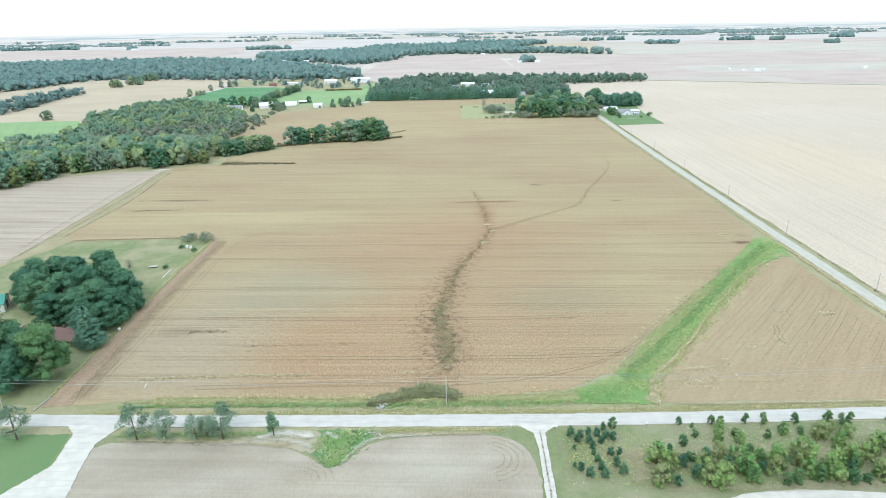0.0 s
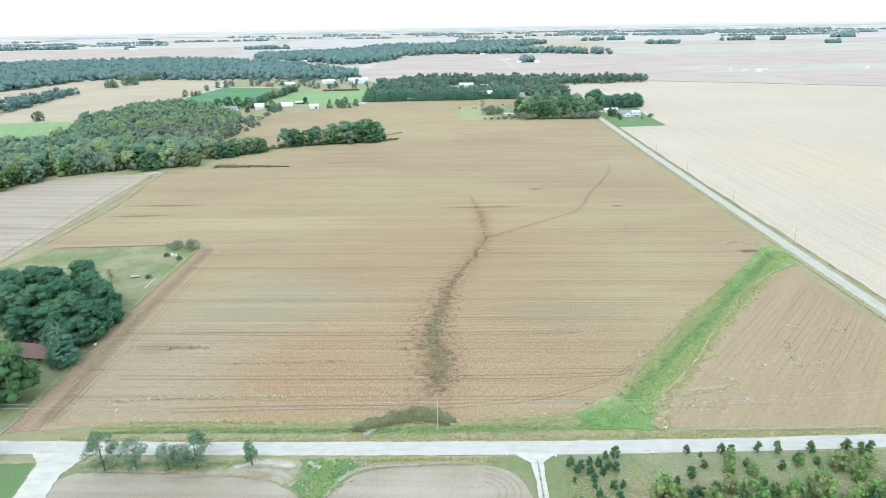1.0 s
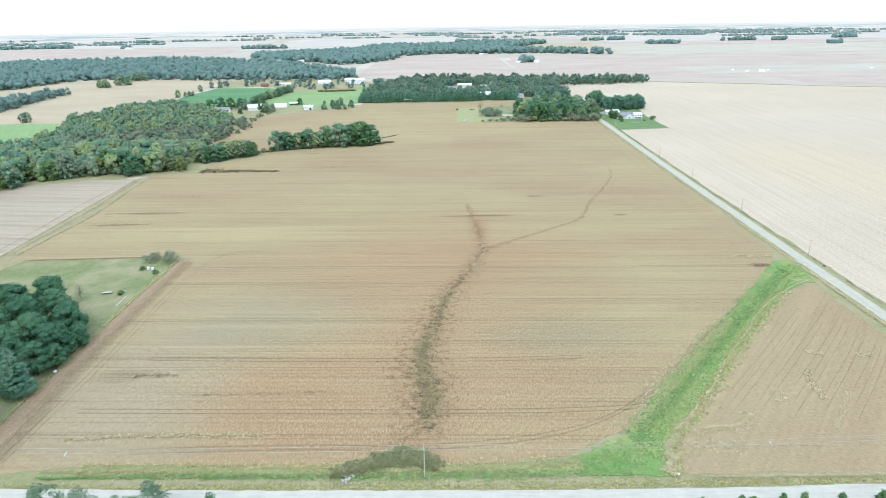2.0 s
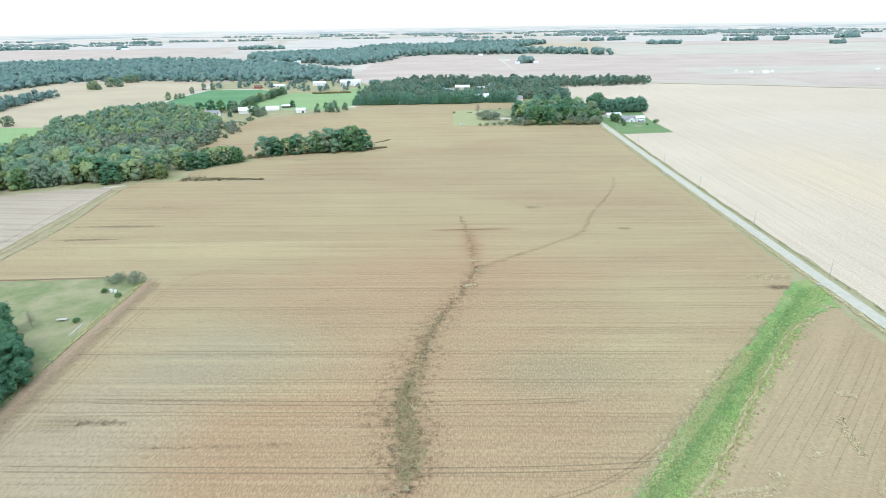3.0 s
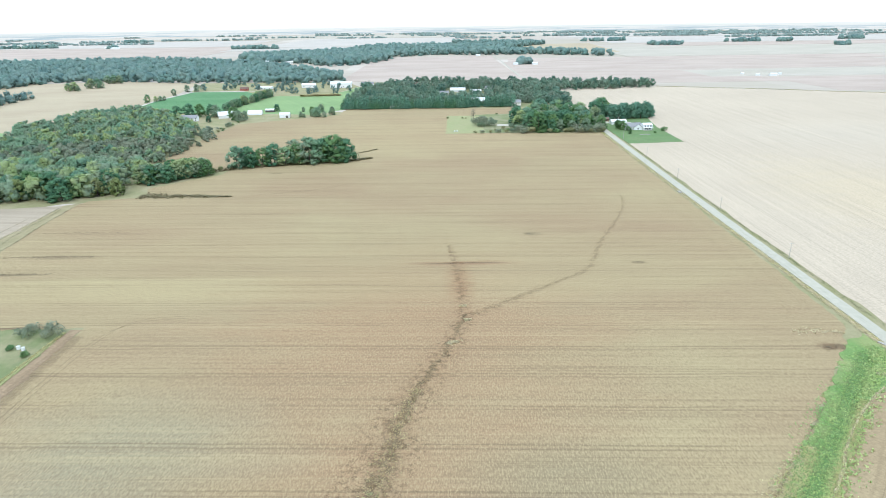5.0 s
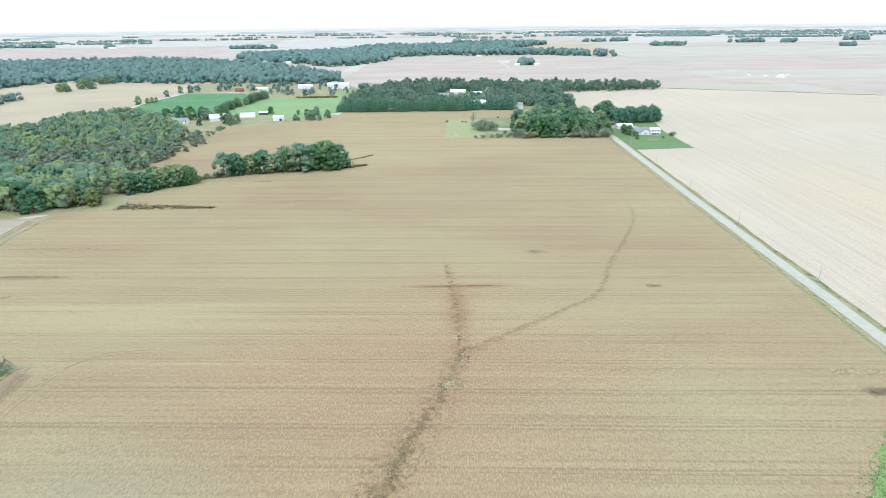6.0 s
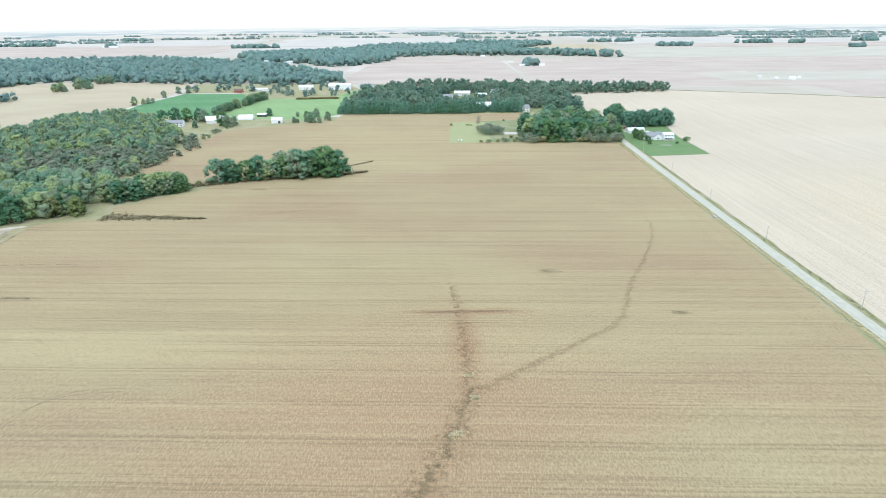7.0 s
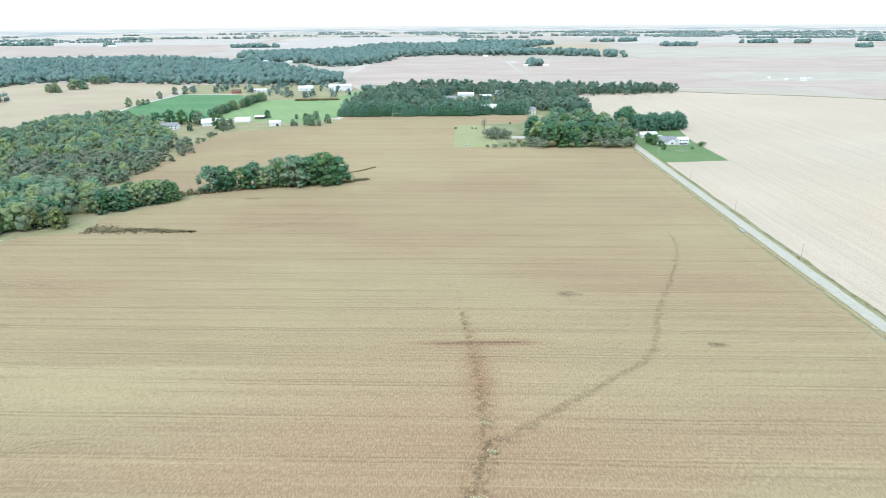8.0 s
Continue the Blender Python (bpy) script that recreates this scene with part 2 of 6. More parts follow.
M_TANW = crop_land("tan_stubble", (0.47, 0.385, 0.27), (0.42, 0.335, 0.235), 0.15, 15.0, 10.0, 12.0, streak=0.4, lines=0.25)
M_PINK = crop_land("pinkish_stubble", (0.495, 0.40, 0.34), (0.43, 0.342, 0.29), 0.1, 0.0, 12.0, 18.0, streak=0.4, lines=0.25)
M_GREY = crop_land("grey_green_field", (0.49, 0.435, 0.365), (0.44, 0.39, 0.32), 0.1, 0.0, 12.0, 18.0, streak=0.4, lines=0.25)
M_CREAM = crop_land("cream_field", (0.52, 0.465, 0.415), (0.47, 0.42, 0.375), 0.1, 0.0, 12.0, 18.0, streak=0.4, lines=0.25)
M_LAWN = grass_land("lawn_grass", (0.225, 0.25, 0.12), (0.185, 0.215, 0.10), (0.34, 0.30, 0.20), 0.8, 0.5)
M_YARD = grass_land("meadow_grass", (0.225, 0.25, 0.118), (0.175, 0.208, 0.095), (0.345, 0.305, 0.185), 0.95, 0.3)
M_ROUGH = grass_land("rough_verge_grass", (0.32, 0.30, 0.165), (0.26, 0.25, 0.125), (0.38, 0.325, 0.21), 0.9, 0.5)
M_LUSH = grass_land("lush_waterway_grass", (0.195, 0.305, 0.103), (0.155, 0.26, 0.088), (0.33, 0.335, 0.15), 0.9, 0.35)
M_DGREEN = crop_land("green_crop", (0.135, 0.262, 0.125), (0.10, 0.222, 0.10), 0.15, 62.0, 14.0, 14.0, streak=0.5, lines=0.3, big=0.02)
M_LGREEN = crop_land("light_green_hay", (0.255, 0.355, 0.165), (0.215, 0.318, 0.142), 0.15, 62.0, 14.0, 14.0, streak=0.5, lines=0.3, big=0.02)
M_HLAWN = grass_land("kept_lawn", (0.15, 0.235, 0.10), (0.125, 0.205, 0.085), (0.20, 0.25, 0.12), 0.5, 0.1)
M_GOLD = grass_land("goldenrod_meadow", (0.35, 0.355, 0.18), (0.29, 0.305, 0.155), (0.37, 0.33, 0.19), 0.6)
M_ROAD = gravel("bleached_asphalt", (0.53, 0.495, 0.435), (0.46, 0.43, 0.38), (0.08, 1, 1), 0.3)
M_ROAD_NS = gravel("chip_seal", (0.485, 0.45, 0.37), (0.41, 0.385, 0.315), (1, 0.05, 1), 0.3)
M_GRAVEL = gravel("white_gravel", (0.60, 0.55, 0.475), (0.50, 0.46, 0.395))
M_STRIP = grass_land("dry_olive_grass", (0.345, 0.295, 0.175), (0.285, 0.245, 0.14), (0.40, 0.335, 0.21), 0.8, 0.3)
M_DUST = grass_land("trampled_straw", (0.42, 0.37, 0.27), (0.36, 0.30, 0.20), (0.20, 0.21, 0.10), 0.5)
M_STONE = paint("pale_stone", (0.38, 0.36, 0.32), 0.9)
M_BARK = paint("grey_bark", (0.13, 0.105, 0.08), 0.95, 0, 0.4, 2.0)
M_TWIG = paint("bare_twigs", (0.27, 0.245, 0.19), 0.95, 0, 0.3, 1.0)
M_POLE = paint("weathered_pole", (0.47, 0.44, 0.39), 0.9, 0, 0.3, 1.5)
M_WIRE = paint("bright_wire", (0.42, 0.45, 0.44), 0.5, 0.5)
M_WHITE = paint("white_siding", (0.78, 0.78, 0.77), 0.6)
M_CREAMW = paint("cream_siding", (0.66, 0.64, 0.58), 0.6)
M_BRICK = paint("brown_brick", (0.20, 0.12, 0.09), 0.9, 0, 0.3, 3.0)
M_REDB = paint("red_barn_paint", (0.38, 0.13, 0.10), 0.8)
M_ROOF_G = paint("grey_shingle", (0.30, 0.30, 0.31), 0.9, 0, 0.25, 2.0)
M_ROOF_B = paint("brown_shingle", (0.21, 0.135, 0.115), 0.9, 0, 0.3, 2.0)
M_ROOF_W = paint("pale_metal_roof", (0.72, 0.73, 0.73), 0.45, 0.1)
M_ROOF_T = paint("green_metal_roof", (0.08, 0.30, 0.23), 0.5, 0.1)
M_GLASS = paint("dark_window_glass", (0.03, 0.035, 0.04), 0.15)
M_DOOR = paint("dark_door", (0.10, 0.09, 0.08), 0.6)

GREENS = [(0.052, 0.118, 0.054), (0.072, 0.146, 0.060), (0.092, 0.165, 0.064), (0.118, 0.178, 0.070)]
# Part of the blue in these greens stands in for haze over the woods.
WOODS = [(0.066, 0.130, 0.092), (0.108, 0.190, 0.124), (0.142, 0.222, 0.134), (0.162, 0.206, 0.142), (0.228, 0.274, 0.112), (0.108, 0.198, 0.126), (0.076, 0.150, 0.106)]
M_LEAF = leaves("summer_leaves", GREENS, 0.08)
M_LEAF_DK = leaves("dark_leaves", [(0.042, 0.108, 0.066), (0.062, 0.142, 0.076), (0.098, 0.182, 0.090)], 0.08)
M_LEAF_BL = leaves("spruce_needles", [(0.064, 0.145, 0.104), (0.088, 0.178, 0.12), (0.115, 0.20, 0.128)], 0.3)
M_LEAF_YE = leaves("yellowing_leaves", [(0.123, 0.168, 0.067), (0.157, 0.190, 0.073), (0.179, 0.185, 0.095)], 0.08)
M_LEAF_WO = leaves("wood_leaves", WOODS, 0.025)
# Distance haze is put into this leaf colour: greens paled and turned blue.
M_LEAF_FAR_HAZE = leaves("hazed_far_leaves", [(0.068, 0.126, 0.120), (0.100, 0.162, 0.148), (0.132, 0.188, 0.164), (0.092, 0.162, 0.140), (0.145, 0.188, 0.152)], 0.012)
M_LEAF_SCRUB = leaves("scrub_leaves", [(0.085, 0.135, 0.095), (0.135, 0.165, 0.115), (0.175, 0.185, 0.13), (0.11, 0.16, 0.10), (0.165, 0.19, 0.105)], 0.03)
M_LEAF_NU = leaves("young_leaves", [(0.078, 0.168, 0.066), (0.13, 0.23, 0.076), (0.20, 0.272, 0.092), (0.235, 0.235, 0.115), (0.14, 0.24, 0.098)], 0.12)
M_LEAF_WI = leaves("grey_green_leaves", [(0.115, 0.175, 0.11), (0.14, 0.195, 0.125), (0.165, 0.205, 0.14)], 0.1)
# Horizon haze painted into the leaf colour of the last tree lines.
M_LEAF_RIM_HAZE = leaves("hazed_rim_leaves", [(0.16, 0.215, 0.20), (0.20, 0.25, 0.23)], 0.03)
# Blue raised slightly here to imitate haze over the hamlet.
M_LEAF_HAM = leaves("garden_tree_leaves", [(0.045, 0.095, 0.072), (0.072, 0.132, 0.094), (0.105, 0.165, 0.112), (0.135, 0.172, 0.125), (0.066, 0.125, 0.095)], 0.03)
M_BRUSH = leaves("olive_brush", [(0.165, 0.178, 0.088), (0.21, 0.205, 0.108), (0.25, 0.22, 0.13)], 0.2)
M_DRYWEED = leaves("dry_weeds", [(0.165, 0.13, 0.075), (0.145, 0.13, 0.07), (0.19, 0.15, 0.09)], 0.2)
M_WEED = leaves("olive_weeds", [(0.20, 0.182, 0.09), (0.245, 0.208, 0.11), (0.285, 0.23, 0.13)], 0.15)
M_DARKWEED = leaves("dark_verge_weeds", [(0.12, 0.13, 0.065), (0.15, 0.15, 0.08), (0.19, 0.17, 0.10)], 0.15)
M_TUFT_G = leaves("green_tufts", [(0.125, 0.23, 0.085), (0.165, 0.28, 0.095), (0.24, 0.31, 0.125), (0.33, 0.345, 0.175)], 0.12)
M_TUFT_Y = leaves("straw_tufts", [(0.285, 0.275, 0.122), (0.355, 0.32, 0.16), (0.41, 0.355, 0.205)], 0.15)
M_TUFT_S = leaves("bleached_straw", [(0.36, 0.31, 0.185), (0.41, 0.36, 0.235)], 0.15)
M_TUFT_L = leaves("yellow_green_tufts", [(0.205, 0.30, 0.10), (0.27, 0.34, 0.128), (0.345, 0.37, 0.17)], 0.1)

# ---- the lie of the land ----
MID = (17.0, 100.0)


def place(x, y):
    """The land is level round about and rises gently to a far rim, where it meets the sky."""
    dx, dy = x - MID[0], y - MID[1]
    d = math.hypot(dx, dy)
    if d <= 2000:
        return Vector((x, y, 0))
    e = 2000 + (d - 2000) / (1 + (d - 2000) / 3979)
    return Vector((MID[0] + dx * e / d, MID[1] + dy * e / d, 119.5 * (1 - e / d)))


def shrink(x, y):
    """How much smaller a thing stands on the rising far land."""
    d = math.hypot(x - MID[0], y - MID[1])
    return 1.0 if d <= 2000 else (2000 + (d - 2000) / (1 + (d - 2000) / 3979)) / d


def mesh_of(name, verts, faces, material=None, smooth=False):
    me = bpy.data.meshes.new(name)
    me.from_pydata([tuple(v) for v in verts], [], [tuple(f) for f in faces])
    if material:
        me.materials.append(material)
    if smooth:
        me.polygons.foreach_set("use_smooth", [True] * len(me.polygons))
    me.update()
    return me


def quads_of(name, quads, material, tones=None):
    """A mesh of leaves and boughs from an array (n, 8, 3): four corners and, for each, the way that the bough faces there, which rounds the shading."""
    n = len(quads)
    me = bpy.data.meshes.new(name)
    me.vertices.add(4 * n), me.loops.add(4 * n), me.polygons.add(n)
    me.vertices.foreach_set("co", np.ascontiguousarray(quads[:, :4], dtype=np.float32).ravel())
    me.loops.foreach_set("vertex_index", np.arange(4 * n, dtype=np.int32))
    me.polygons.foreach_set("loop_start", np.arange(0, 4 * n, 4, dtype=np.int32))
    me.polygons.foreach_set("loop_total", np.full(n, 4, dtype=np.int32))
    me.polygons.foreach_set("use_smooth", np.ones(n, dtype=bool))
    me.materials.append(material)
    me.update()
    me.normals_split_custom_set(quads[:, 4:].reshape(-1, 3))
    if tones is not None:
        me.attributes.new("tone", "FLOAT", "POINT").data.foreach_set("value", np.repeat(tones, 4).astype(np.float32))
    return me


def part(name, me, parent, label=""):
    ob = new(name, me)
    ob.parent = parent
    return tagged(ob, label) if label else ob


def ragged(points, amount, step, seed, closed=True):
    """The outline with its edges broken up as a mown or ploughed edge is."""
    rng = random.Random(seed)
    out, n = [], len(points)
    for i in range(n if closed else n - 1):
        (x0, y0), (x1, y1) = points[i], points[(i + 1) % n]
        d = math.hypot(x1 - x0, y1 - y0)
        k = max(1, int(d / step))
        nx, ny = -(y1 - y0) / max(d, 1e-6), (x1 - x0) / max(d, 1e-6)
        for j in range(k):
            f, o = j / k, (rng.gauss(0, amount) if j else 0)
            out.append((x0 + (x1 - x0) * f + nx * o, y0 + (y1 - y0) * f + ny * o))
    return out if closed else out + [points[-1]]


def rounded(points, rounds=2, closed=True):
    """Corners cut and cut again, for curved outlines."""
    for _ in range(rounds):
        out, n = [], len(points)
        for i in range(n if closed else n - 1):
            (x0, y0), (x1, y1) = points[i], points[(i + 1) % n]
            out += [(0.75 * x0 + 0.25 * x1, 0.75 * y0 + 0.25 * y1), (0.25 * x0 + 0.75 * x1, 0.25 * y0 + 0.75 * y1)]
        points = out if closed else [points[0], *out, points[-1]]
    return points


def slab(name, points, z, material, label, category, amount=0.35, step=4.0, seed=1, soft=0, kind="structure"):
    """A flat piece of the land with real edges, top at z."""
    if soft:
        points = rounded(points, soft)
    pts = ragged(points, amount, step, seed) if amount else points
    n = len(pts)
    bm = bmesh.new()
    top = [bm.verts.new((x, y, z)) for x, y in pts]
    low = [bm.verts.new((x, y, -0.25)) for x, y in pts]
    f = bm.faces.new(top)
    f.normal_update()
    if f.normal.z < 0:
        f.normal_flip()
    for i in range(n):
        bm.faces.new((top[i], top[(i + 1) % n], low[(i + 1) % n], low[i]))
    bmesh.ops.triangulate(bm, faces=[f])
    me = bpy.data.meshes.new(name)
    bm.to_mesh(me), bm.free()
    me.materials.append(material)
    return tagged(new(name, me), label, category, kind=kind)


def ribbon_points(line, width):
    """The outline of a lane of that width (or widths) along a line."""
    left, right, n = [], [], len(line)
    for i, (x, y) in enumerate(line):
        (xa, ya), (xb, yb) = line[max(0, i - 1)], line[min(n - 1, i + 1)]
        d = math.hypot(xb - xa, yb - ya)
        w = (width[i] if isinstance(width, (list, tuple)) else width) / 2
        nx, ny = -(yb - ya) / d * w, (xb - xa) / d * w
        left.append((x + nx, y + ny)), right.append((x - nx, y - ny))
    return left + right[::-1]


def road_slab(name, line, width, z, material, label, category="road", crown=0.08, edge=0.12, seed=3):
    """A cambered carriageway along a line, with crumbled edges."""
    rng = random.Random(seed)
    line = ragged(line, 0, 3.0, 1, closed=False)
    verts, faces, n = [], [], len(line)
    for i, (x, y) in enumerate(line):
        (xa, ya), (xb, yb) = line[max(0, i - 1)], line[min(n - 1, i + 1)]
        d = math.hypot(xb - xa, yb - ya)
        nx, ny = -(yb - ya) / d, (xb - xa) / d
        far = place(x, y)
        s = shrink(x, y)
        for k, f in enumerate((-1, -1, -0.5, 0, 0.5, 1, 1)):
            o = (f * width * (1 if y < 820 else 0.5) / 2 + (rng.gauss(0, edge) if abs(f) == 1 else 0)) * s
            h = -0.25 if k in (0, 6) else z + crown * (1 - f * f)
            verts.append((far.x + nx * o, far.y + ny * o, far.z + h))
    for i in range(n - 1):
        for k in range(6):
            faces.append((7 * i + k, 7 * i + k + 1, 7 * i + k + 8, 7 * i + k + 7))
    return tagged(new(name, mesh_of(name, verts, faces, material)), label, category, kind="structure")


def patch(name, x0, x1, y0, y1, z, material, label, cols=24, rows=6, lean=0.0):
    """A far field that lies on the rising land."""
    verts, faces = [], []
    for j in range(rows + 1):
        for i in range(cols + 1):
            y = y0 + (y1 - y0) * j / rows
            x = x0 + (x1 - x0) * i / cols + lean * (y - y0)
            verts.append(place(x, y) + Vector((0, 0, z)))
    for j in range(rows):
        for i in range(cols):
            k = j * (cols + 1) + i
            faces.append((k, k + 1, k + cols + 2, k + cols + 1))
    rim = [i for i in range(cols + 1)] + [(cols + 1) * j + cols for j in range(1, rows + 1)] + [(cols + 1) * rows + i for i in range(cols - 1, -1, -1)] + [(cols + 1) * j for j in range(rows - 1, 0, -1)]
    low = len(verts)
    verts += [verts[k] - Vector((0, 0, 2.5)) for k in rim]
    for i, k in enumerate(rim):
        o = (i + 1) % len(rim)
        faces.append((k, low + i, low + o, rim[o]))
    return tagged(new(name, mesh_of(name, verts, faces, material)), label, "field", kind="structure")


# ---- the ground, one sheet to the rim ----
def farm_patchwork():
    m, n, l = nodes_of("farm_patchwork")
    v = n.new("ShaderNodeTexVoronoi")
    v.distance, v.feature = "CHEBYCHEV", "F1"
    v.inputs["Scale"].default_value, v.inputs["Randomness"].default_value = 1.0, 0.75
    l.new(where(n, l, 1 / 900, 1 / 420, 0), v.inputs["Vector"])
    r = n.new("ShaderNodeValToRGB")
    r.color_ramp.interpolation = "CONSTANT"
    tones = [(0.46, 0.39, 0.33), (0.46, 0.395, 0.33), (0.52, 0.45, 0.385), (0.47, 0.405, 0.35), (0.44, 0.38, 0.31), (0.53, 0.46, 0.40)]
    while len(r.color_ramp.elements) < len(tones):
        r.color_ramp.elements.new(0.5)
    for i, (e, c) in enumerate(zip(r.color_ramp.elements, tones)):
        e.position, e.color = i / len(tones), (*c, 1)
    q = n.new("ShaderNodeSeparateColor")
    l.new(v.outputs["Color"], q.inputs[0])
    l.new(q.outputs[0], r.inputs[0])
    s = noise_at(n, l, where(n, l, 0.1, 1, 0), 0.02, 4, 0.6)
    c = mix_colour(n, l, math_node(n, l, "MULTIPLY", steps(n, l, s, 0.45, 0.7), 0.3), r.outputs[0], (0.34, 0.29, 0.23))
    return finish(m, n, l, c, 0.95)


radii = [0, 120, 300, 600, 1000, 1500, 2000] + [2000 + 7500 * (i / 26) ** 1.6 for i in range(1, 27)]
spokes = 128
verts, faces = [Vector((*MID, 0))], []
for r in radii[1:]:
    for k in range(spokes):
        w = 2 * math.pi * k / spokes
        verts.append(place(MID[0] + r * math.cos(w), MID[1] + r * math.sin(w)))
for k in range(spokes):
    faces.append((0, 1 + k, 1 + (k + 1) % spokes))
for i in range(len(radii) - 2):
    for k in range(spokes):
        p0, p1 = 1 + i * spokes, 1 + (i + 1) * spokes
        faces.append((p0 + k, p1 + k, p1 + (k + 1) % spokes, p0 + (k + 1) % spokes))
tagged(new("ground", mesh_of("ground", verts, faces, farm_patchwork(), True)), "flat patchwork of harvested farm land reaching the horizon", "ground", kind="structure")

# ---- fields, verges and lawns ----
slab("verge", [(-260, 100), (250, 100), (250, 176), (206, 178), (207, 400), (211, 640), (216, 870), (222, 1010), (130, 1010), (-110, 1010), (-110, 200), (-260, 200)], 0.02, M_ROUGH,
     "yellow-green rough grass verge beside the roads", "verge", 0)
slab("lawn", [(-300, 20), (300, 20), (300, 158), (-300, 158)], 0.04, M_LAWN, "mown green lawn south of the paved road", "lawn", 0)
slab("lawn", [(-300, 60), (-152, 88), (-124, 131), (-116.5, 144), (-118.5, 158.6), (-300, 158.6)], 0.06, M_HLAWN, "lush green lawn beside the gravel drive", "lawn", 0.2, 2, 28)
main_edge = [(-126, 174), (-134, 220), (-134, 285), (-131, 345), (-222, 342), (-232, 347), (-233, 364), (-231, 393), (-229, 429), (-235, 482), (-238, 527), (-234, 540), (-196, 549), (-206, 573), (-190, 592), (-163, 617), (-162, 634), (-195, 640),
             (-224, 648), (-236, 672), (-240, 720), (-238, 809), (-232, 886), (-117, 952), (-114, 1006), (37, 1004), (132, 1006), (106, 812), (128, 793), (199.5, 791), (194.7, 660), (190.8, 530),
             (187.8, 419), (184.5, 338), (174, 320), (129, 266), (98, 232), (79, 210), (62, 190), (41, 178), (12, 174), (-36, 175), (-94, 176)]
slab("field", main_edge, 0.10, M_MAIN, "ripe tan bean field with rust-red patches and harvest streaks", "field", 0.5, 4)
slab("field", [(73, 170), (73.5, 178), (79, 190), (98.5, 212), (124, 247), (158, 284), (182, 297), (182, 254), (184, 168)], 0.10, M_TRI,
     "triangular tan crop field with slanting wheel tracks", "field", 0.4, 3, 5)
slab("field", [(200.5, 168), (900, 168), (900, 1060), (640, 1165), (420, 1262), (260, 1240), (222, 1200), (217, 870), (215, 805), (211, 695), (207, 560), (203.5, 430), (201.5, 300)], 0.08, M_PALE_E,
     "pale bleached stubble field east of the side road", "field", 0.5, 8, 6)
slab("field", [(-520, 260), (-240, 300), (-240, 356), (-240.5, 404), (-245, 530), (-291, 522), (-330, 506), (-350, 463), (-520, 400)], 0.08, M_PALE_W,
     "grey-tan stubble field beside the woods", "field", 0.5, 5, 7)
slab("grass_strip", [(-240, 300), (-238, 325), (-241, 359), (-241.5, 391), (-243, 432), (-243.6, 479), (-245.5, 530), (-237, 536), (-236.5, 523), (-234, 482), (-227.5, 429), (-229.5, 393), (-231.5, 364), (-230, 348), (-222, 342), (-226, 330)], 0.14, M_STRIP,
     "dry grassy strip between two fields", "grass strip", 0.6, 3, 8)
slab("yard", [(-129, 348), (-136, 282), (-136, 232), (-138, 202), (-138, 175), (-360, 175), (-360, 262), (-240, 306), (-240, 332), (-236, 350)], 0.07, M_YARD,
     "mown green yard round the farmhouse trees", "yard", 0.4, 4, 9)
slab("headland", [(-131, 343), (-131.5, 278), (-130.5, 216), (-127, 174), (-137, 173), (-138, 201), (-137, 233), (-138, 289), (-136, 343)], 0.15, M_HEAD,
     "bare brown headland along the yard", "headland", 0.5, 3, 10)
slab("field", [(-108, 154), (-90, 154), (-67, 153), (-52, 152), (-42, 147), (-36, 141.5), (-31, 141.5), (-26, 150), (-16, 154), (2, 155), (15, 154.5), (22, 151),
               (25.5, 144), (26, 134), (25, 60), (-150, 60), (-105, 131), (-107, 143)], 0.10, M_NEAR, "grey-tan worked soil field south of the road", "field", 0.25, 2, 11, 1)
slab("weed_patch", [(-47, 157.5), (-38, 158.5), (-26, 157.8), (-22, 155), (-28, 150), (-31, 143), (-35, 140), (-38, 145), (-41, 150)], 0.16, M_HLAWN, "lush green weeds in a roadside drain", "weeds", 0.5, 1, 12, 1)
slab("bare_ground", [(-70, 153), (-48, 158.5), (-40, 157.5), (-36, 153), (-41, 146.5), (-50, 151)], 0.18, M_DUST, "trampled pale straw round a young tree", "bare ground", 0.5, 1, 13, 1)
slab("waterway", [(187, 330), (174, 320), (129, 266), (98, 232), (79, 210), (63, 188), (41, 176), (20, 171), (49, 169.5), (71, 169), (72, 178), (79, 190),
                  (99, 212), (125, 247), (161, 286), (185, 300), (190, 318)], 0.20, M_LUSH, "bright green grassed waterway across the field", "waterway", 0.8, 2.5, 14)
slab("field", [(-470, 825), (-436, 1040), (-455, 1270), (-490, 1450), (-660, 1500), (-900, 1480), (-1000, 1214), (-790, 828)], 0.06, M_TANW,
     "tan stubble field behind the woods", "field", 0.5, 10, 16)
slab("field", [(-760, 836), (-497, 842), (-440, 760), (-430, 600), (-520, 560), (-800, 640)], 0.08, M_LGREEN, "light green hay field by the woods", "field", 0.5, 10, 17)
slab("field", [(-434, 1010), (-446, 1148), (-432, 1273), (-330, 1262), (-286, 1195), (-296, 1100), (-292, 985)], 0.10, M_DGREEN, "dark green crop field by the farm lane", "field", 0.5, 10, 18)
slab("field", [(-284, 985), (-280, 1088), (-262, 1187), (-171, 1183), (-133, 1325), (-118, 1298), (-116, 1008), (-150, 960)], 0.12, M_LGREEN,
     "light green hay field beside evergreen rows", "field", 0.5, 10, 19)
slab("farmyard", [(-330, 890), (-215, 850), (-205, 876), (-105, 935), (-118, 985), (-330, 1000)], 0.09, M_ROUGH, "worn grass farmyard", "yard", 0.4, 6, 20)
slab("meadow", [(27, 797), (31, 930), (72, 930), (72, 797)], 0.16, M_GOLD, "yellow-green weedy meadow", "meadow", 0.5, 4, 21)
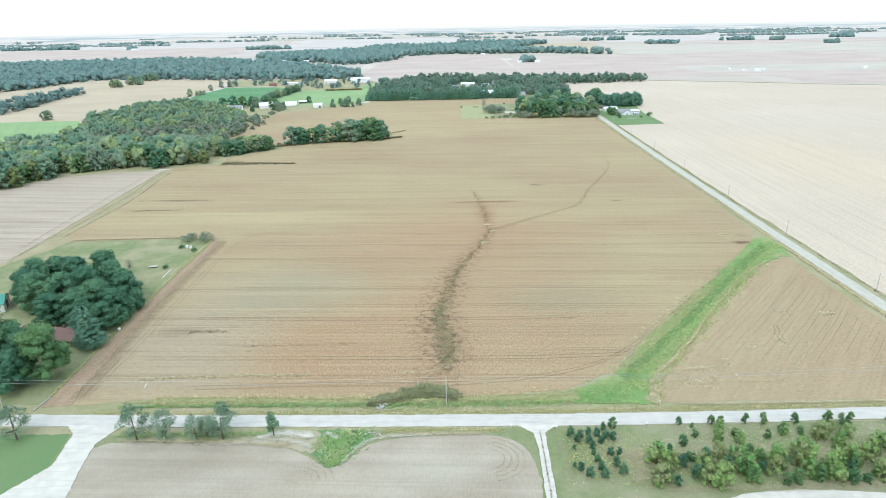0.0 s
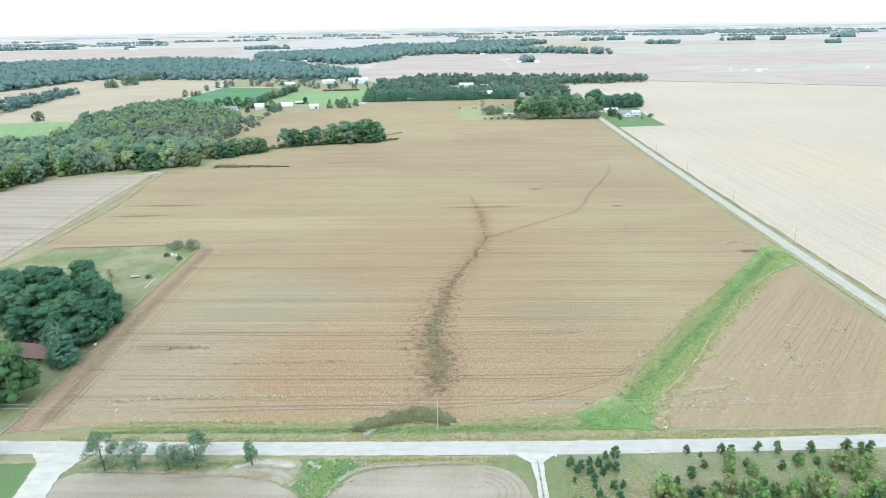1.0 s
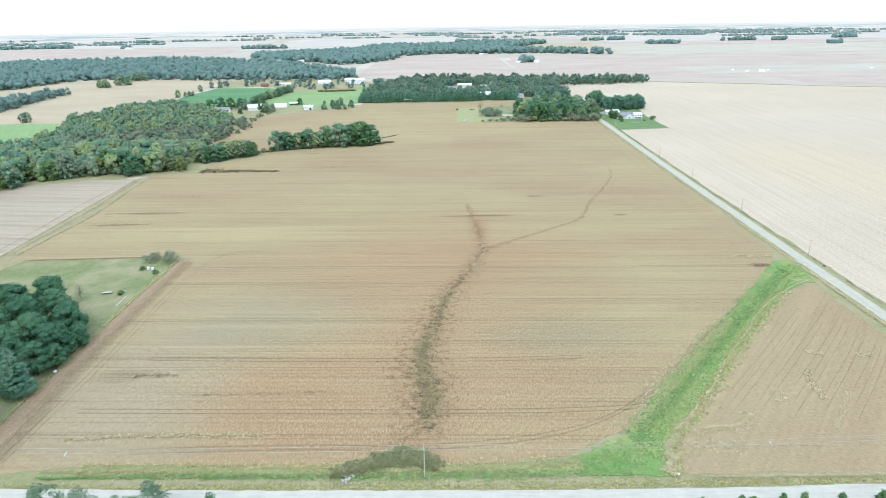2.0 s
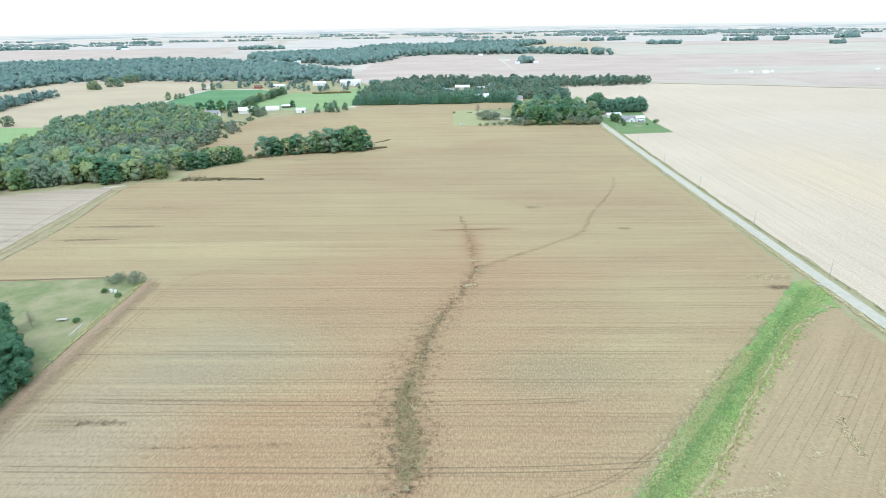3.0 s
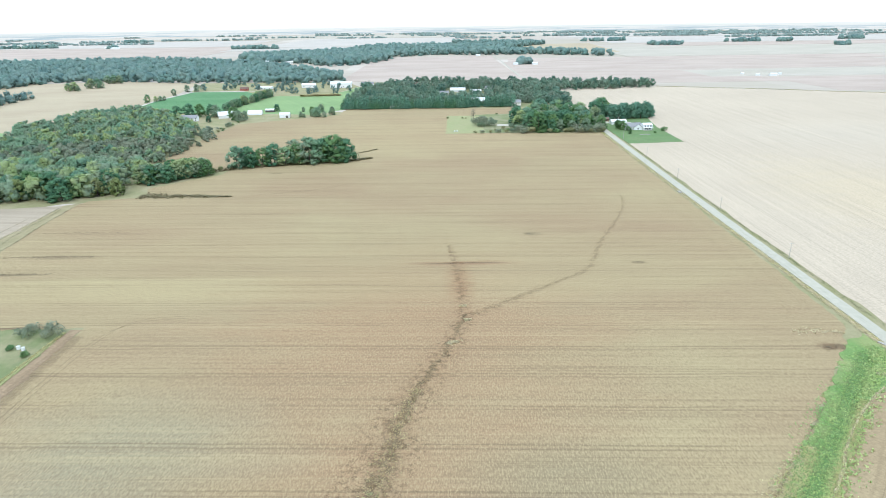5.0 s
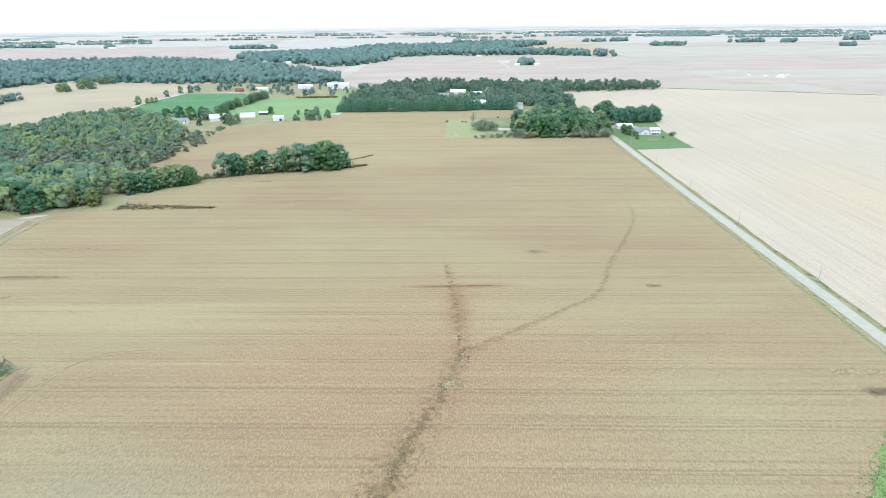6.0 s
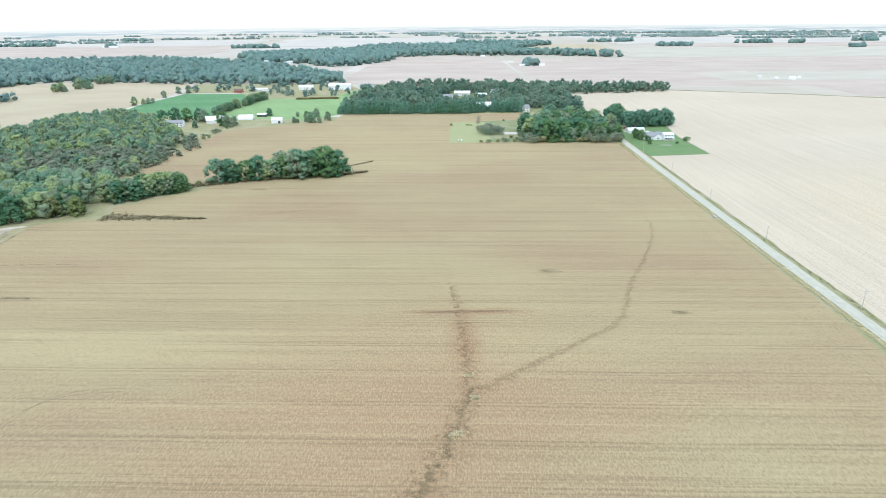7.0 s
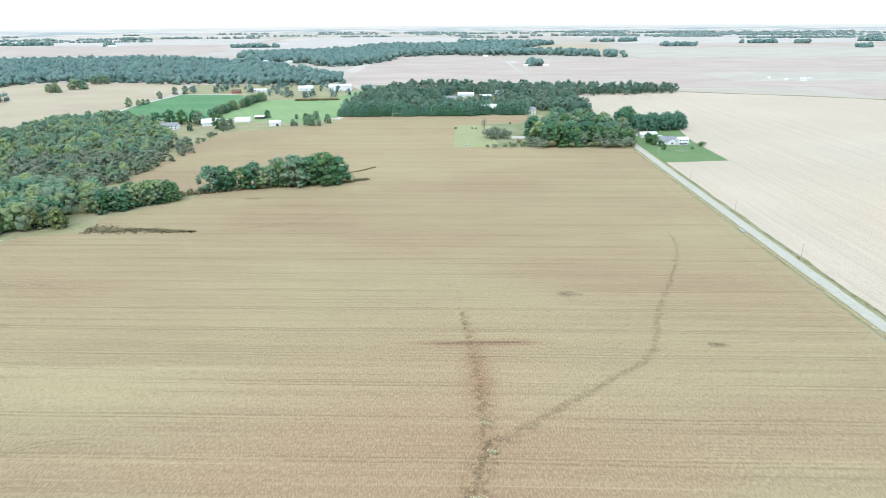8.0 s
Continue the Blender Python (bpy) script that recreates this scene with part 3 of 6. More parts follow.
slab("lawn", [(66, 797), (68, 938), (128, 945), (215, 900), (205, 797)], 0.14, M_LAWN, "green lawn beside the grove", "lawn", 0.5, 4, 22)
slab("lawn", [(211, 725), (269, 731), (272, 822), (285, 900), (216, 905), (212, 810)], 0.16, M_HLAWN, "mown dark green lawn round the white house", "lawn", 0.3, 4, 23)
slab("woodland_floor", [(-700, 540), (-350, 470), (-249, 534), (-186, 545), (-140, 600), (-140, 670), (-205, 703), (-210, 809), (-200, 900), (-300, 1000), (-436, 1030), (-480, 860), (-490, 760), (-480, 600)], 0.035, M_ROUGH,
     "grass and leaf litter under the woods", "woodland floor", 0.5, 8, 25)
slab("garden_ground", [(-440, 1278), (-330, 1278), (-216, 1188), (-172, 1186), (-134, 1330), (-175, 1440), (-480, 1445)], 0.045, M_ROUGH, "dry grass round the farm buildings", "yard", 0.5, 8, 26)
slab("hedge_ground", [(-300, 985), (-316, 1141), (-340, 1280), (-214, 1190), (-240, 1088), (-262, 965)], 0.047, M_ROUGH, "dry grass under a hedge", "verge", 0.5, 8, 27)
slab("village_ground", [(-118, 1010), (132, 1010), (230, 1010), (230, 1330), (-130, 1420)], 0.05, M_YARD, "grass under the hamlet's trees", "lawn", 0.5, 8, 24)

# ---- weedy trails, wheel tracks and stains on the fields ----
S_OLIVE = stain("olive_weed_cover", (0.275, 0.205, 0.115), (0.20, 0.165, 0.09))
S_BROWN = stain("brown_weed_cover", (0.29, 0.20, 0.115), (0.245, 0.165, 0.095))
S_RUST = stain("rusty_soil", (0.33, 0.19, 0.105), (0.28, 0.165, 0.10))
S_TRACK = stain("wheel_track", (0.26, 0.19, 0.12), (0.23, 0.165, 0.105), 0.8, 0.5)
S_STRAW = stain("loose_straw", (0.44, 0.375, 0.235), (0.38, 0.315, 0.19))
S_PALESTRAW = stain("pale_straw", (0.55, 0.455, 0.28), (0.46, 0.37, 0.22), 1.6, 2.2)
S_DARK = stain("dark_damp_soil", (0.19, 0.14, 0.09), (0.16, 0.12, 0.075), 0.8, 2.4)
trail_z = 0.13


def trail(name, line, width, material, label, strength=1.0, smooth=2, category="trail", wander=0.0):
    """A soft-edged trail on the ground along a line."""
    global trail_z
    trail_z += 0.003
    widths = width if isinstance(width, (list, tuple)) else [width] * len(line)
    pts = [(x, y, w) for (x, y), w in zip(line, widths)]
    for _ in range(smooth):
        out = [pts[0]]
        for p, q in zip(pts[:-1], pts[1:]):
            out += [tuple(0.75 * i + 0.25 * j for i, j in zip(p, q)), tuple(0.25 * i + 0.75 * j for i, j in zip(p, q))]
        pts = out + [pts[-1]]
    if wander:
        pts = [(x + wander * (math.sin(i * 1.3) + 0.7 * math.sin(i * 2.9 + 1)), y, w * (1 + 0.3 * math.sin(i * 1.9 + 2))) for i, (x, y, w) in enumerate(pts)]
    verts, faces, cover, n = [], [], [], len(pts)
    for i, (x, y, w) in enumerate(pts):
        (xa, ya, _), (xb, yb, _) = pts[max(0, i - 1)], pts[min(n - 1, i + 1)]
        d = math.hypot(xb - xa, yb - ya)
        for f in (-1, -0.5, 0, 0.5, 1):
            verts.append((x - (yb - ya) / d * f * w, y + (xb - xa) / d * f * w, trail_z))
            end = 0.0 if i in (0, n - 1) else 1.0
            cover.append(strength * end * {1: 0.0, 0.5: 0.7, 0: 1.0}[abs(f)])
    for i in range(n - 1):
        for k in range(4):
            faces.append((5 * i + k, 5 * i + k + 1, 5 * i + k + 6, 5 * i + k + 5))
    me = mesh_of(name, verts, faces, material)
    me.attributes.new("cover", "FLOAT", "POINT").data.foreach_set("value", cover)
    return tagged(new(name, me), label, category, kind="structure")


trail("rusty_trail", [(-6, 180), (0, 200), (-4, 236), (4, 280), (20, 318), (29, 350), (29, 380), (27, 412), (24, 440)], [12, 18, 18, 14, 10, 7, 5, 4, 3], S_RUST, "rust-red damp soil beside the weedy trail", 0.30)
trail("weedy_trail", [(0, 192), (1, 203), (0.5, 215), (-2.5, 236), (2.5, 257), (5.5, 279), (10.5, 297), (19.4, 318), (27.8, 345), (29, 352)], [2, 6.5, 8.0, 6.5, 4.6, 3.4, 2.6, 1.9, 1.3, 0.8], S_OLIVE,
      "olive weedy trail where water runs through the field", 0.46, 3, wander=0.7)
trail("weedy_fringe", [(0, 190), (1, 203), (-1, 220), (-3, 238), (2, 257), (5.5, 279), (11, 297), (20, 318), (28, 345)], [6, 13, 14, 12, 10, 8, 6.5, 5, 4], S_BROWN,
      "brown thinned crop beside the weedy trail", 0.20, 3, wander=0.9)
trail("dry_gully", [(28, 347), (37, 355), (57, 370), (78.5, 388), (91, 396), (100.7, 414), (109.4, 440), (125, 468), (140.5, 502), (147.5, 523), (149, 542)], [4, 3.8, 3.2, 2.6, 2.4, 2.2, 2.0, 1.9, 1.7, 1.4, 0.8], S_BROWN,
      "thin brown gully winding through the crop", 0.36, 3, wander=0.35)
trail("dry_gully", [(28, 352), (28, 372), (27.5, 394), (26, 411), (23.8, 427), (22.3, 446), (22.7, 466)], [2.2, 2.4, 2.2, 1.8, 1.4, 1.2, 0.8], S_BROWN, "thin brown gully up the slope", 0.20, 3, wander=0.5)
trail("dark_bar", [(5, 410.5), (22, 410.8), (40, 411.2), (58, 411)], [1.2, 1.3, 1.1, 0.5], S_BROWN, "dark missed crop row across the gully", 0.7, 0)
trail("dark_bar", [(18, 400), (30, 400.4), (44, 400.4)], [0.8, 1, 0.6], S_BROWN, "faint missed crop row", 0.6, 0)
for line, w, k in [([(-108, 224.5), (-100, 225.2), (-90, 224.6)], 2.2, 0.95), ([(-215, 402), (-205, 404), (-175, 404)], 1.8, 0.9), ([(-226, 428), (-200, 429), (-165, 428)], 1.6, 0.8),
                   ([(164, 318), (169, 320), (176, 319)], 3.0, 1.0), ([(118, 409), (122, 409), (128, 407)], 1.6, 0.9), ([(68, 455), (74, 456), (80, 455)], 2.2, 0.8), ([(-85, 212), (-60, 212), (-30, 213)], 1.0, 0.5),
                   ([(-126, 618), (-120, 619), (-112, 617)], 2.5, 1.0), ([(-230, 468), (-200, 470), (-170, 469)], 1.2, 0.6)]:
    trail("damp_patch", line, w, S_DARK, "dark damp patch in the crop", k * 0.48, 1)
for off in (0, 2.2):
    trail("wheel_track", [(178 - off, 318), (150 - off, 287), (120 - off, 255), (90 - off, 222), (66 - off, 199), (40, 186 + off), (0, 181 + off), (-40, 183 + off), (-90, 182 + off)], 0.55, S_TRACK,
          "curved wheel track along the waterway", 0.42)
    trail("wheel_track", [(-126 + off, 180), (-124 + off, 230), (-125 + off, 290), (-122 + off, 336), (-112, 350 + off), (-90, 352 + off)], 0.5, S_TRACK, "wheel track along the yard headland", 0.35)
    trail("wheel_track", [(60, 232 + off), (20, 231 + off), (-50, 233 + off), (-110, 236 + off)], 0.45, S_TRACK, "faint wheel track across the field", 0.5)
    trail("wheel_track", [(95, 207 + off), (90, 203 + off), (60, 199 + off), (10, 199 + off), (-60, 201 + off), (-118, 203 + off)], 0.45, S_TRACK, "faint wheel track across the field", 0.55)
for off in (3.5, 5.5, 13, 15):
    trail("wheel_track", [(183 - off, 340), (186 - off, 419), (189 - off, 530), (193 - off, 660), (197 - off, 780)], 0.5, S_TRACK, "headland wheel track along the side road", 0.26)
trail("terrace_line", [(-121, 548), (-111, 552), (-93, 556), (-74, 563), (-59, 572), (-47, 584)], [0.8, 1.2, 1.4, 1.2, 1.0, 0.6], S_BROWN, "faint curved line across the crop", 0.30, 2)
for j in range(22):
    x0, y0 = 92 + 4.2 * j, 190 + 4 * (j * 7 % 5)
    k = min(96.0, (176 - x0) / 0.68, (284 - y0) / 0.73)
    if k > 8:
        trail("wheel_track", [(x0, y0), (x0 + 0.34 * k + 0.6, y0 + 0.365 * k), (x0 + 0.68 * k, y0 + 0.73 * k)], 0.3, S_TRACK, "slanting wheel track in the crop corner", 0.38, 1)
for line, w, k in [([(83, 187), (86, 190.5), (98, 190.5), (105, 197)], 1.7, 0.95), ([(84, 180), (98, 181), (120, 181)], 0.9, 0.6), ([(116, 202), (119, 204), (121, 207)], 1.8, 1.0), ([(126, 188), (134, 196), (139, 203), (143, 208)], 1.3, 0.9), ([(161, 229), (164, 232), (167, 233)], 2.2, 1.0), ([(143, 233), (146, 234), (149, 232)], 2.6, 1.0), ([(132, 205), (134, 214), (136, 222)], 1.2, 0.7),
                   ([(27.5, 359.5), (29, 361), (30, 360)], 1.3, 0.85), ([(28.5, 346), (30, 347.5), (31, 346)], 1.2, 0.85), ([(22, 326), (24, 329), (25.5, 328)], 1.5, 0.85), ([(172, 300), (176, 300), (180, 299)], 2.0, 0.7),
                   ([(-110, 190), (-85, 191), (-50, 190)], 1.1, 0.6), ([(-20, 192), (-8, 190), (2, 194)], 1.6, 0.6), ([(-129, 176), (-130, 200), (-131, 230)], 0.7, 0.7), ([(170, 331), (175, 332), (180, 331)], 1.5, 0.8)]:
    trail("straw_patch", line, w, S_PALESTRAW, "pale loose straw lying on the crop", 0.7 * k, 2, wander=0.35)
for r0 in (5, 7, 9, 11):
    trail("turning_track", [(12 + r0 * math.cos(a), 143.5 + r0 * 0.85 * math.sin(a)) for a in [radians(k) for k in range(-80, 100, 20)]], 0.3, S_STRAW, "curved turning track in the worked soil", 0.7)
    trail("turning_track", [(-43 - r0 * math.cos(a), 136 + r0 * 0.8 * math.sin(a)) for a in [radians(k) for k in range(100, 200, 20)]], 0.35, S_STRAW, "curved turning track in the worked soil", 0.5)
S_PALEGRASS = stain("pale_yellow_grass", (0.36, 0.35, 0.17), (0.28, 0.285, 0.125), 1.5)
S_LUSH = stain("bright_grass", (0.19, 0.30, 0.105), (0.15, 0.26, 0.085), 1.5)
trail("grass_rim", [(-112, 175), (-92, 175.5), (-67, 175), (-46, 173), (-25, 173), (0, 173.5), (30, 173.5), (48, 177)], [1, 2.4, 2.6, 2.4, 2.0, 2.2, 2.6, 2.5], S_PALEGRASS, "pale yellow-green grass at the field's foot", 0.85, 1)
trail("grass_rim", [(-100, 172.5), (-60, 172), (-20, 171), (0, 170.5), (30, 170.5), (60, 170.5)], [0.8, 1.2, 1.8, 2.2, 2.2, 1.5], S_LUSH, "green grass in the roadside ditch", 0.5, 2, wander=0.8)
trail("grass_rim", [(60, 186), (75, 204), (92, 225), (108, 243), (130, 268)], [3, 6.5, 7, 6, 3], S_PALEGRASS, "pale grass on the waterway's bank", 0.14, 2)
trail("grass_rim", [(69, 169), (71, 175), (74, 184), (79.5, 191), (87, 198), (103, 218), (125, 247), (158, 285), (184, 301)], [3.0, 3.0, 2.4, 1.6, 1.0, 0.8, 0.7, 0.6, 0.6], S_PALESTRAW, "straw-coloured rim of the waterway", 0.75, 2, wander=0.5)
trail("grass_rim", [(62, 183), (84, 207), (112, 238), (145, 276), (178, 314)], [3, 3, 2.5, 3, 3.5], S_LUSH, "longer green grass in the waterway", 0.7, 2)
trail("grass_rim", [(74, 168.8), (100, 168.4), (140, 168.6), (180, 169)], [1.2, 1.4, 1.4, 1.0], S_STRAW, "pale mown hay along the verge", 0.9, 1)
trail("grass_rim", [(62, 191), (72, 203), (84, 218), (97, 234), (116, 255)], [1.4, 1.8, 1.6, 1.6, 1.0], S_PALESTRAW, "pale straw on the waterway's bank", 0.4, 1, wander=1.2)
trail("grass_rim", [(187, 175), (187.6, 260), (189, 340), (191.5, 450), (194.5, 600), (200, 790)], 2.2, S_PALESTRAW, "pale grass beside the side road", 0.7, 1)
trail("grass_rim", [(-137.6, 178), (-138, 230), (-138.5, 280), (-136.5, 338)], 1.2, S_PALEGRASS, "pale grass along the yard's edge", 1.0, 1)
trail("headland_fringe", [(-126, 176), (-129.5, 216), (-130.5, 278), (-130, 340)], 5.0, S_TRACK, "worn soil fading into the crop", 0.42, 2)
trail("field_edge", [(-231, 349), (-231.5, 364), (-229.5, 393), (-227.8, 429), (-234, 482), (-237, 525)], [0.8, 1.1, 1.0, 1.2, 1.0, 0.8], S_DARK, "dark ploughed furrow along the grass strip", 0.42, 2, wander=0.4)
trail("field_edge", [(-240, 310), (-240.5, 359), (-241.5, 391), (-243, 432), (-244, 479), (-245.5, 524)], [1.6, 1.8, 1.6, 1.5, 1.3, 1.0], S_STRAW, "pale bare track beside the grass strip", 0.8, 2)
trail("field_edge", [(-246, 330), (-249, 391), (-251, 440), (-252, 500)], 0.9, S_STRAW, "pale wheel track in the stubble", 0.55, 2)
trail("field_edge", [(-236, 352), (-236.5, 392), (-236, 430), (-240, 482), (-242, 520)], [2.0, 1.6, 2.2, 1.8, 1.4], S_OLIVE, "olive tussocks in the grass strip", 0.35, 2, wander=0.6)
trail("grass_rim", [(-226, 343), (-190, 344), (-140, 345.5)], 1.0, S_TRACK, "ploughed edge above the yard", 1.0, 1)
trail("grass_rim", [(-104, 155), (-80, 153.6), (-60, 153), (-46, 151)], [1, 1.6, 2, 2.5], S_STRAW, "pale straw at the soil's edge", 0.9, 1)
trail("grass_rim", [(-22, 154.5), (-5, 155.6), (14, 155)], [1.2, 1.5, 1.2], S_STRAW, "pale rubble and straw at the soil's edge", 0.8, 1)
trail("bare_lane", [(33, 131), (35, 140), (34.5, 152)], 2.2, S_STRAW, "worn bare strip beside the nursery rows", 0.35, 1)
trail("bare_lane", [(52, 131), (56, 137), (55, 148)], 4.0, S_STRAW, "worn bare patch in the nursery lawn", 0.55, 1)
trail("bare_lane", [(56, 130.5), (80, 129.6), (130, 130.5)], 2.5, S_STRAW, "dry mulch along the nursery plot", 0.5, 1)
trail("bare_lane", [(62, 143), (90, 144), (138, 146)], 6.0, S_STRAW, "dry ground between young trees", 0.45, 1)
S_CHIPS = stain("pale_chips", (0.66, 0.62, 0.53), (0.52, 0.47, 0.37), 2.0)
trail("chips", [(-60, 154.5), (-52, 157), (-46, 156.5), (-40, 154.5)], [1.2, 2.2, 2.6, 1.4], S_CHIPS, "pale wood chips round a young tree", 0.85, 1)
trail("chips", [(-82, 151.8), (-70, 152), (-60, 152.6), (-50, 154), (-44, 152), (-40, 149)], [0.6, 1.0, 1.3, 1.3, 1.6, 1.2], S_CHIPS, "pale chips strewn along the soil's edge", 0.5, 1)
trail("chips", [(-31, 141.5), (-27.5, 149), (-24, 153), (-15, 154.6), (-4, 154.6)], [0.8, 1.2, 1.3, 0.9, 0.7], S_CHIPS, "pale chips and straw beside the drain", 0.5, 1)
trail("chips", [(-38, 157), (-35, 155), (-33, 154)], 1.2, S_CHIPS, "pale chips among the weeds", 0.7, 1)
trail("lane_middle", [(29, 156), (28.8, 148), (27.9, 128), (26, 90)], 0.38, S_DARK, "worn dark middle of the gravel lane", 0.6, 1)

# ---- roads and drives ----
road_slab("road", [(-420, 176), (-137, 166), (-90, 164.3), (-45, 163), (0, 162), (38, 161.2), (92, 161.2), (141, 161.9), (420, 165)], 6.0, 0.26, M_ROAD,
          "bleached grey paved country road")
road_slab("side_road", [(191.3, 165), (192.2, 230), (193.9, 330), (196.1, 430), (199.3, 560), (203.4, 695), (207.4, 805), (212, 960), (206, 1300), (202, 1561), (213, 2012), (216, 2400)],
          6.4, 0.24, M_ROAD_NS, "pale chip-sealed straight side road")
slab("gravel_drive", [(-122, 163.2), (-117.5, 158), (-115.5, 144), (-123, 132), (-150, 90), (-130, 90), (-104, 131), (-106.5, 143), (-108, 153), (-104, 162.3)], 0.28, M_GRAVEL,
     "white gravel farm drive joining the road", "drive", 0.16, 0.7, 31)
slab("gravel_lane", [(22.5, 159.0), (26.9, 155), (27.5, 148), (26.5, 128), (24, 70), (27.6, 70), (29.3, 128), (30.2, 148), (30.7, 155), (35, 158.8)], 0.28, M_GRAVEL,
     "narrow white gravel lane with a worn middle", "lane", 0.1, 0.7, 32)
slab("gravel_track", ribbon_points(rounded([(60, 112), (74, 125.5), (90, 127.5), (104, 127), (118, 125.5), (150, 122)], 2, False), 3.2), 0.28, M_GRAVEL,
     "curved white gravel track", "track", 0.12, 1.0, 33)
slab("driveway", [(211, 854), (252, 850), (252, 858), (211, 860)], 0.28, M_GRAVEL, "pale gravel driveway to the white house", "drive", 0.1, 2, 34)
slab("farm_lane", ribbon_points([(-440, 1035), (-448, 1150), (-436, 1275), (-340, 1275)], 5), 0.28, M_GRAVEL, "pale farm lane beside the green field", "lane", 0.2, 5, 35)
slab("farm_lane", ribbon_points([(-285, 1000), (-250, 985), (-236, 965)], 4), 0.28, M_GRAVEL, "pale curved lane to the barn", "lane", 0.2, 3, 36)

slab("farm_lane", ribbon_points([(655, 1478), (700, 1452), (760, 1452), (860, 1462), (1040, 1456), (1300, 1450)], [6, 16, 14, 5, 5, 5]), 0.42, M_CREAM, "pale farm lane across the far fields", "lane", 0.4, 8, 43)
slab("farm_lane", ribbon_points([(640, 1560), (800, 1600), (985, 1640), (1300, 1700)], 4), 0.42, M_CREAM, "pale field lane far off", "lane", 0.4, 12, 44)

# ---- far fields ----
far_kinds = {"pink": (M_PINK, "pinkish harvested field far off"), "grey": (M_GREY, "grey-green field far off"), "cream": (M_CREAM, "cream stubble field far off"),
             "tan": (M_TANW, "tan stubble field far off")}
for at, (x0, x1, y0, y1, key, lean) in enumerate([
        (-190, 199, 1440, 2330, "pink", 0.004), (208, 700, 1330, 1640, "pink", 0), (700, 1500, 1160, 1420, "pink", 0), (600, 1500, 1440, 1620, "grey", 0),
        (208, 1300, 1650, 2000, "pink", 0.01), (230, 1400, 2010, 2180, "pink", 0.1), (640, 1900, 2200, 2900, "grey", 0), (250, 700, 2480, 3350, "tan", 0.1),
        (1000, 2600, 2920, 3300, "pink", 0), (900, 3000, 3330, 4300, "cream", 0), (-900, 200, 3350, 4800, "cream", 0), (-2500, -900, 2550, 3500, "pink", 0),
        (-3200, -1100, 3550, 4600, "cream", 0), (-1500, 900, 4900, 6200, "grey", 0), (900, 3600, 4400, 5400, "cream", 0), (-2200, -1150, 2380, 2540, "grey", 0),
        (-950, -300, 2950, 3300, "cream", 0)]):
    patch("far_field", x0, x1, y0, y1, (0.13 + 0.006 * at if y1 < 2050 else 0.3 + 0.03 * at), far_kinds[key][0], far_kinds[key][1], lean=lean)


# ---- the hazy distance beyond the plain, painted on a glowing backdrop ----
def haze_glow_mat():
    m, n, l = nodes_of("painted_haze_glow")
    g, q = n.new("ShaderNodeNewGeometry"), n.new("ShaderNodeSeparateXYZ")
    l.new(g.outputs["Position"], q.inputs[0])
    # Haze and its faint tree lines are painted as emission, whiter towards the sky.
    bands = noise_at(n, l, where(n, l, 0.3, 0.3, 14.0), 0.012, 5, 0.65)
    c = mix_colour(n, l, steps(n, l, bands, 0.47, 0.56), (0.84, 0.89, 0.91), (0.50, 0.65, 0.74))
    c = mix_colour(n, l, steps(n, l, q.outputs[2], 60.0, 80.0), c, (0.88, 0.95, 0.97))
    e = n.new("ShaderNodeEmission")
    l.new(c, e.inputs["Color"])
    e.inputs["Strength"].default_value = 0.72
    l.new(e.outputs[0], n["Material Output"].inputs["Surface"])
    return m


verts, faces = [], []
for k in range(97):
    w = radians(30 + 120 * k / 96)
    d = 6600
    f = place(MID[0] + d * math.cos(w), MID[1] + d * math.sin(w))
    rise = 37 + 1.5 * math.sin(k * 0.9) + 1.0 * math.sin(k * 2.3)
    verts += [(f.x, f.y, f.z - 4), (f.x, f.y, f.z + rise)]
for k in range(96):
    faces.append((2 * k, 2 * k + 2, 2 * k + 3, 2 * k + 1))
tagged(new("backdrop", mesh_of("backdrop", verts, faces, haze_glow_mat())), "glowing backdrop of painted pale blue haze at the horizon", "backdrop", kind="structure")

# ---- trees ----


def unit(v):
    return v / np.maximum(np.linalg.norm(v, axis=-1, keepdims=True), 1e-9)


def leaf_quads(rng, centres, normals, size, long=1.3, faces=None):
    """Leaf sprays: one bent-looking quad each, turned at random about its normal; the last four rows are the way it is shaded to face."""
    n = len(centres)
    t = unit(np.cross(normals, unit(rng.normal(size=(n, 3)))))
    b = np.cross(normals, t)
    s = size * rng.uniform(0.6, 1.25, (n, 1))
    tip = normals * s * rng.uniform(-0.35, 0.35, (n, 1))
    way = unit(normals * 0.3 + faces)
    return np.stack([centres - t * s * long * 0.5, centres - b * s * 0.45 + tip, centres + t * s * long * 0.5, centres + b * s * 0.45 + tip, way, way, way, way], 1)


def crown_quads(rng, blobs, count, size, spread=0.7, up=0.25):
    """Leaf sprays over the shells of a crown's boughs; blobs: rows of x, y, z, radius, flatness."""
    blobs = np.asarray(blobs, float)
    pick = rng.choice(len(blobs), count, p=blobs[:, 3] ** 2 / (blobs[:, 3] ** 2).sum())
    way = unit(rng.normal(size=(count, 3)) + (0, 0, up))
    rad = blobs[pick, 3:4] * rng.uniform(0.70, 1.22, (count, 1))
    at = blobs[pick, :3] + way * rad * np.c_[np.ones(count), np.ones(count), blobs[pick, 4]]
    mid = np.average(blobs[:, :3], axis=0, weights=blobs[:, 3])
    out = unit((at - mid) * (1, 1, 1.1)) * 0.7 + way + (0, 0, 0.15)
    return leaf_quads(rng, at, unit(way + spread * rng.normal(size=(count, 3)) * 0.4), size, faces=unit(out))


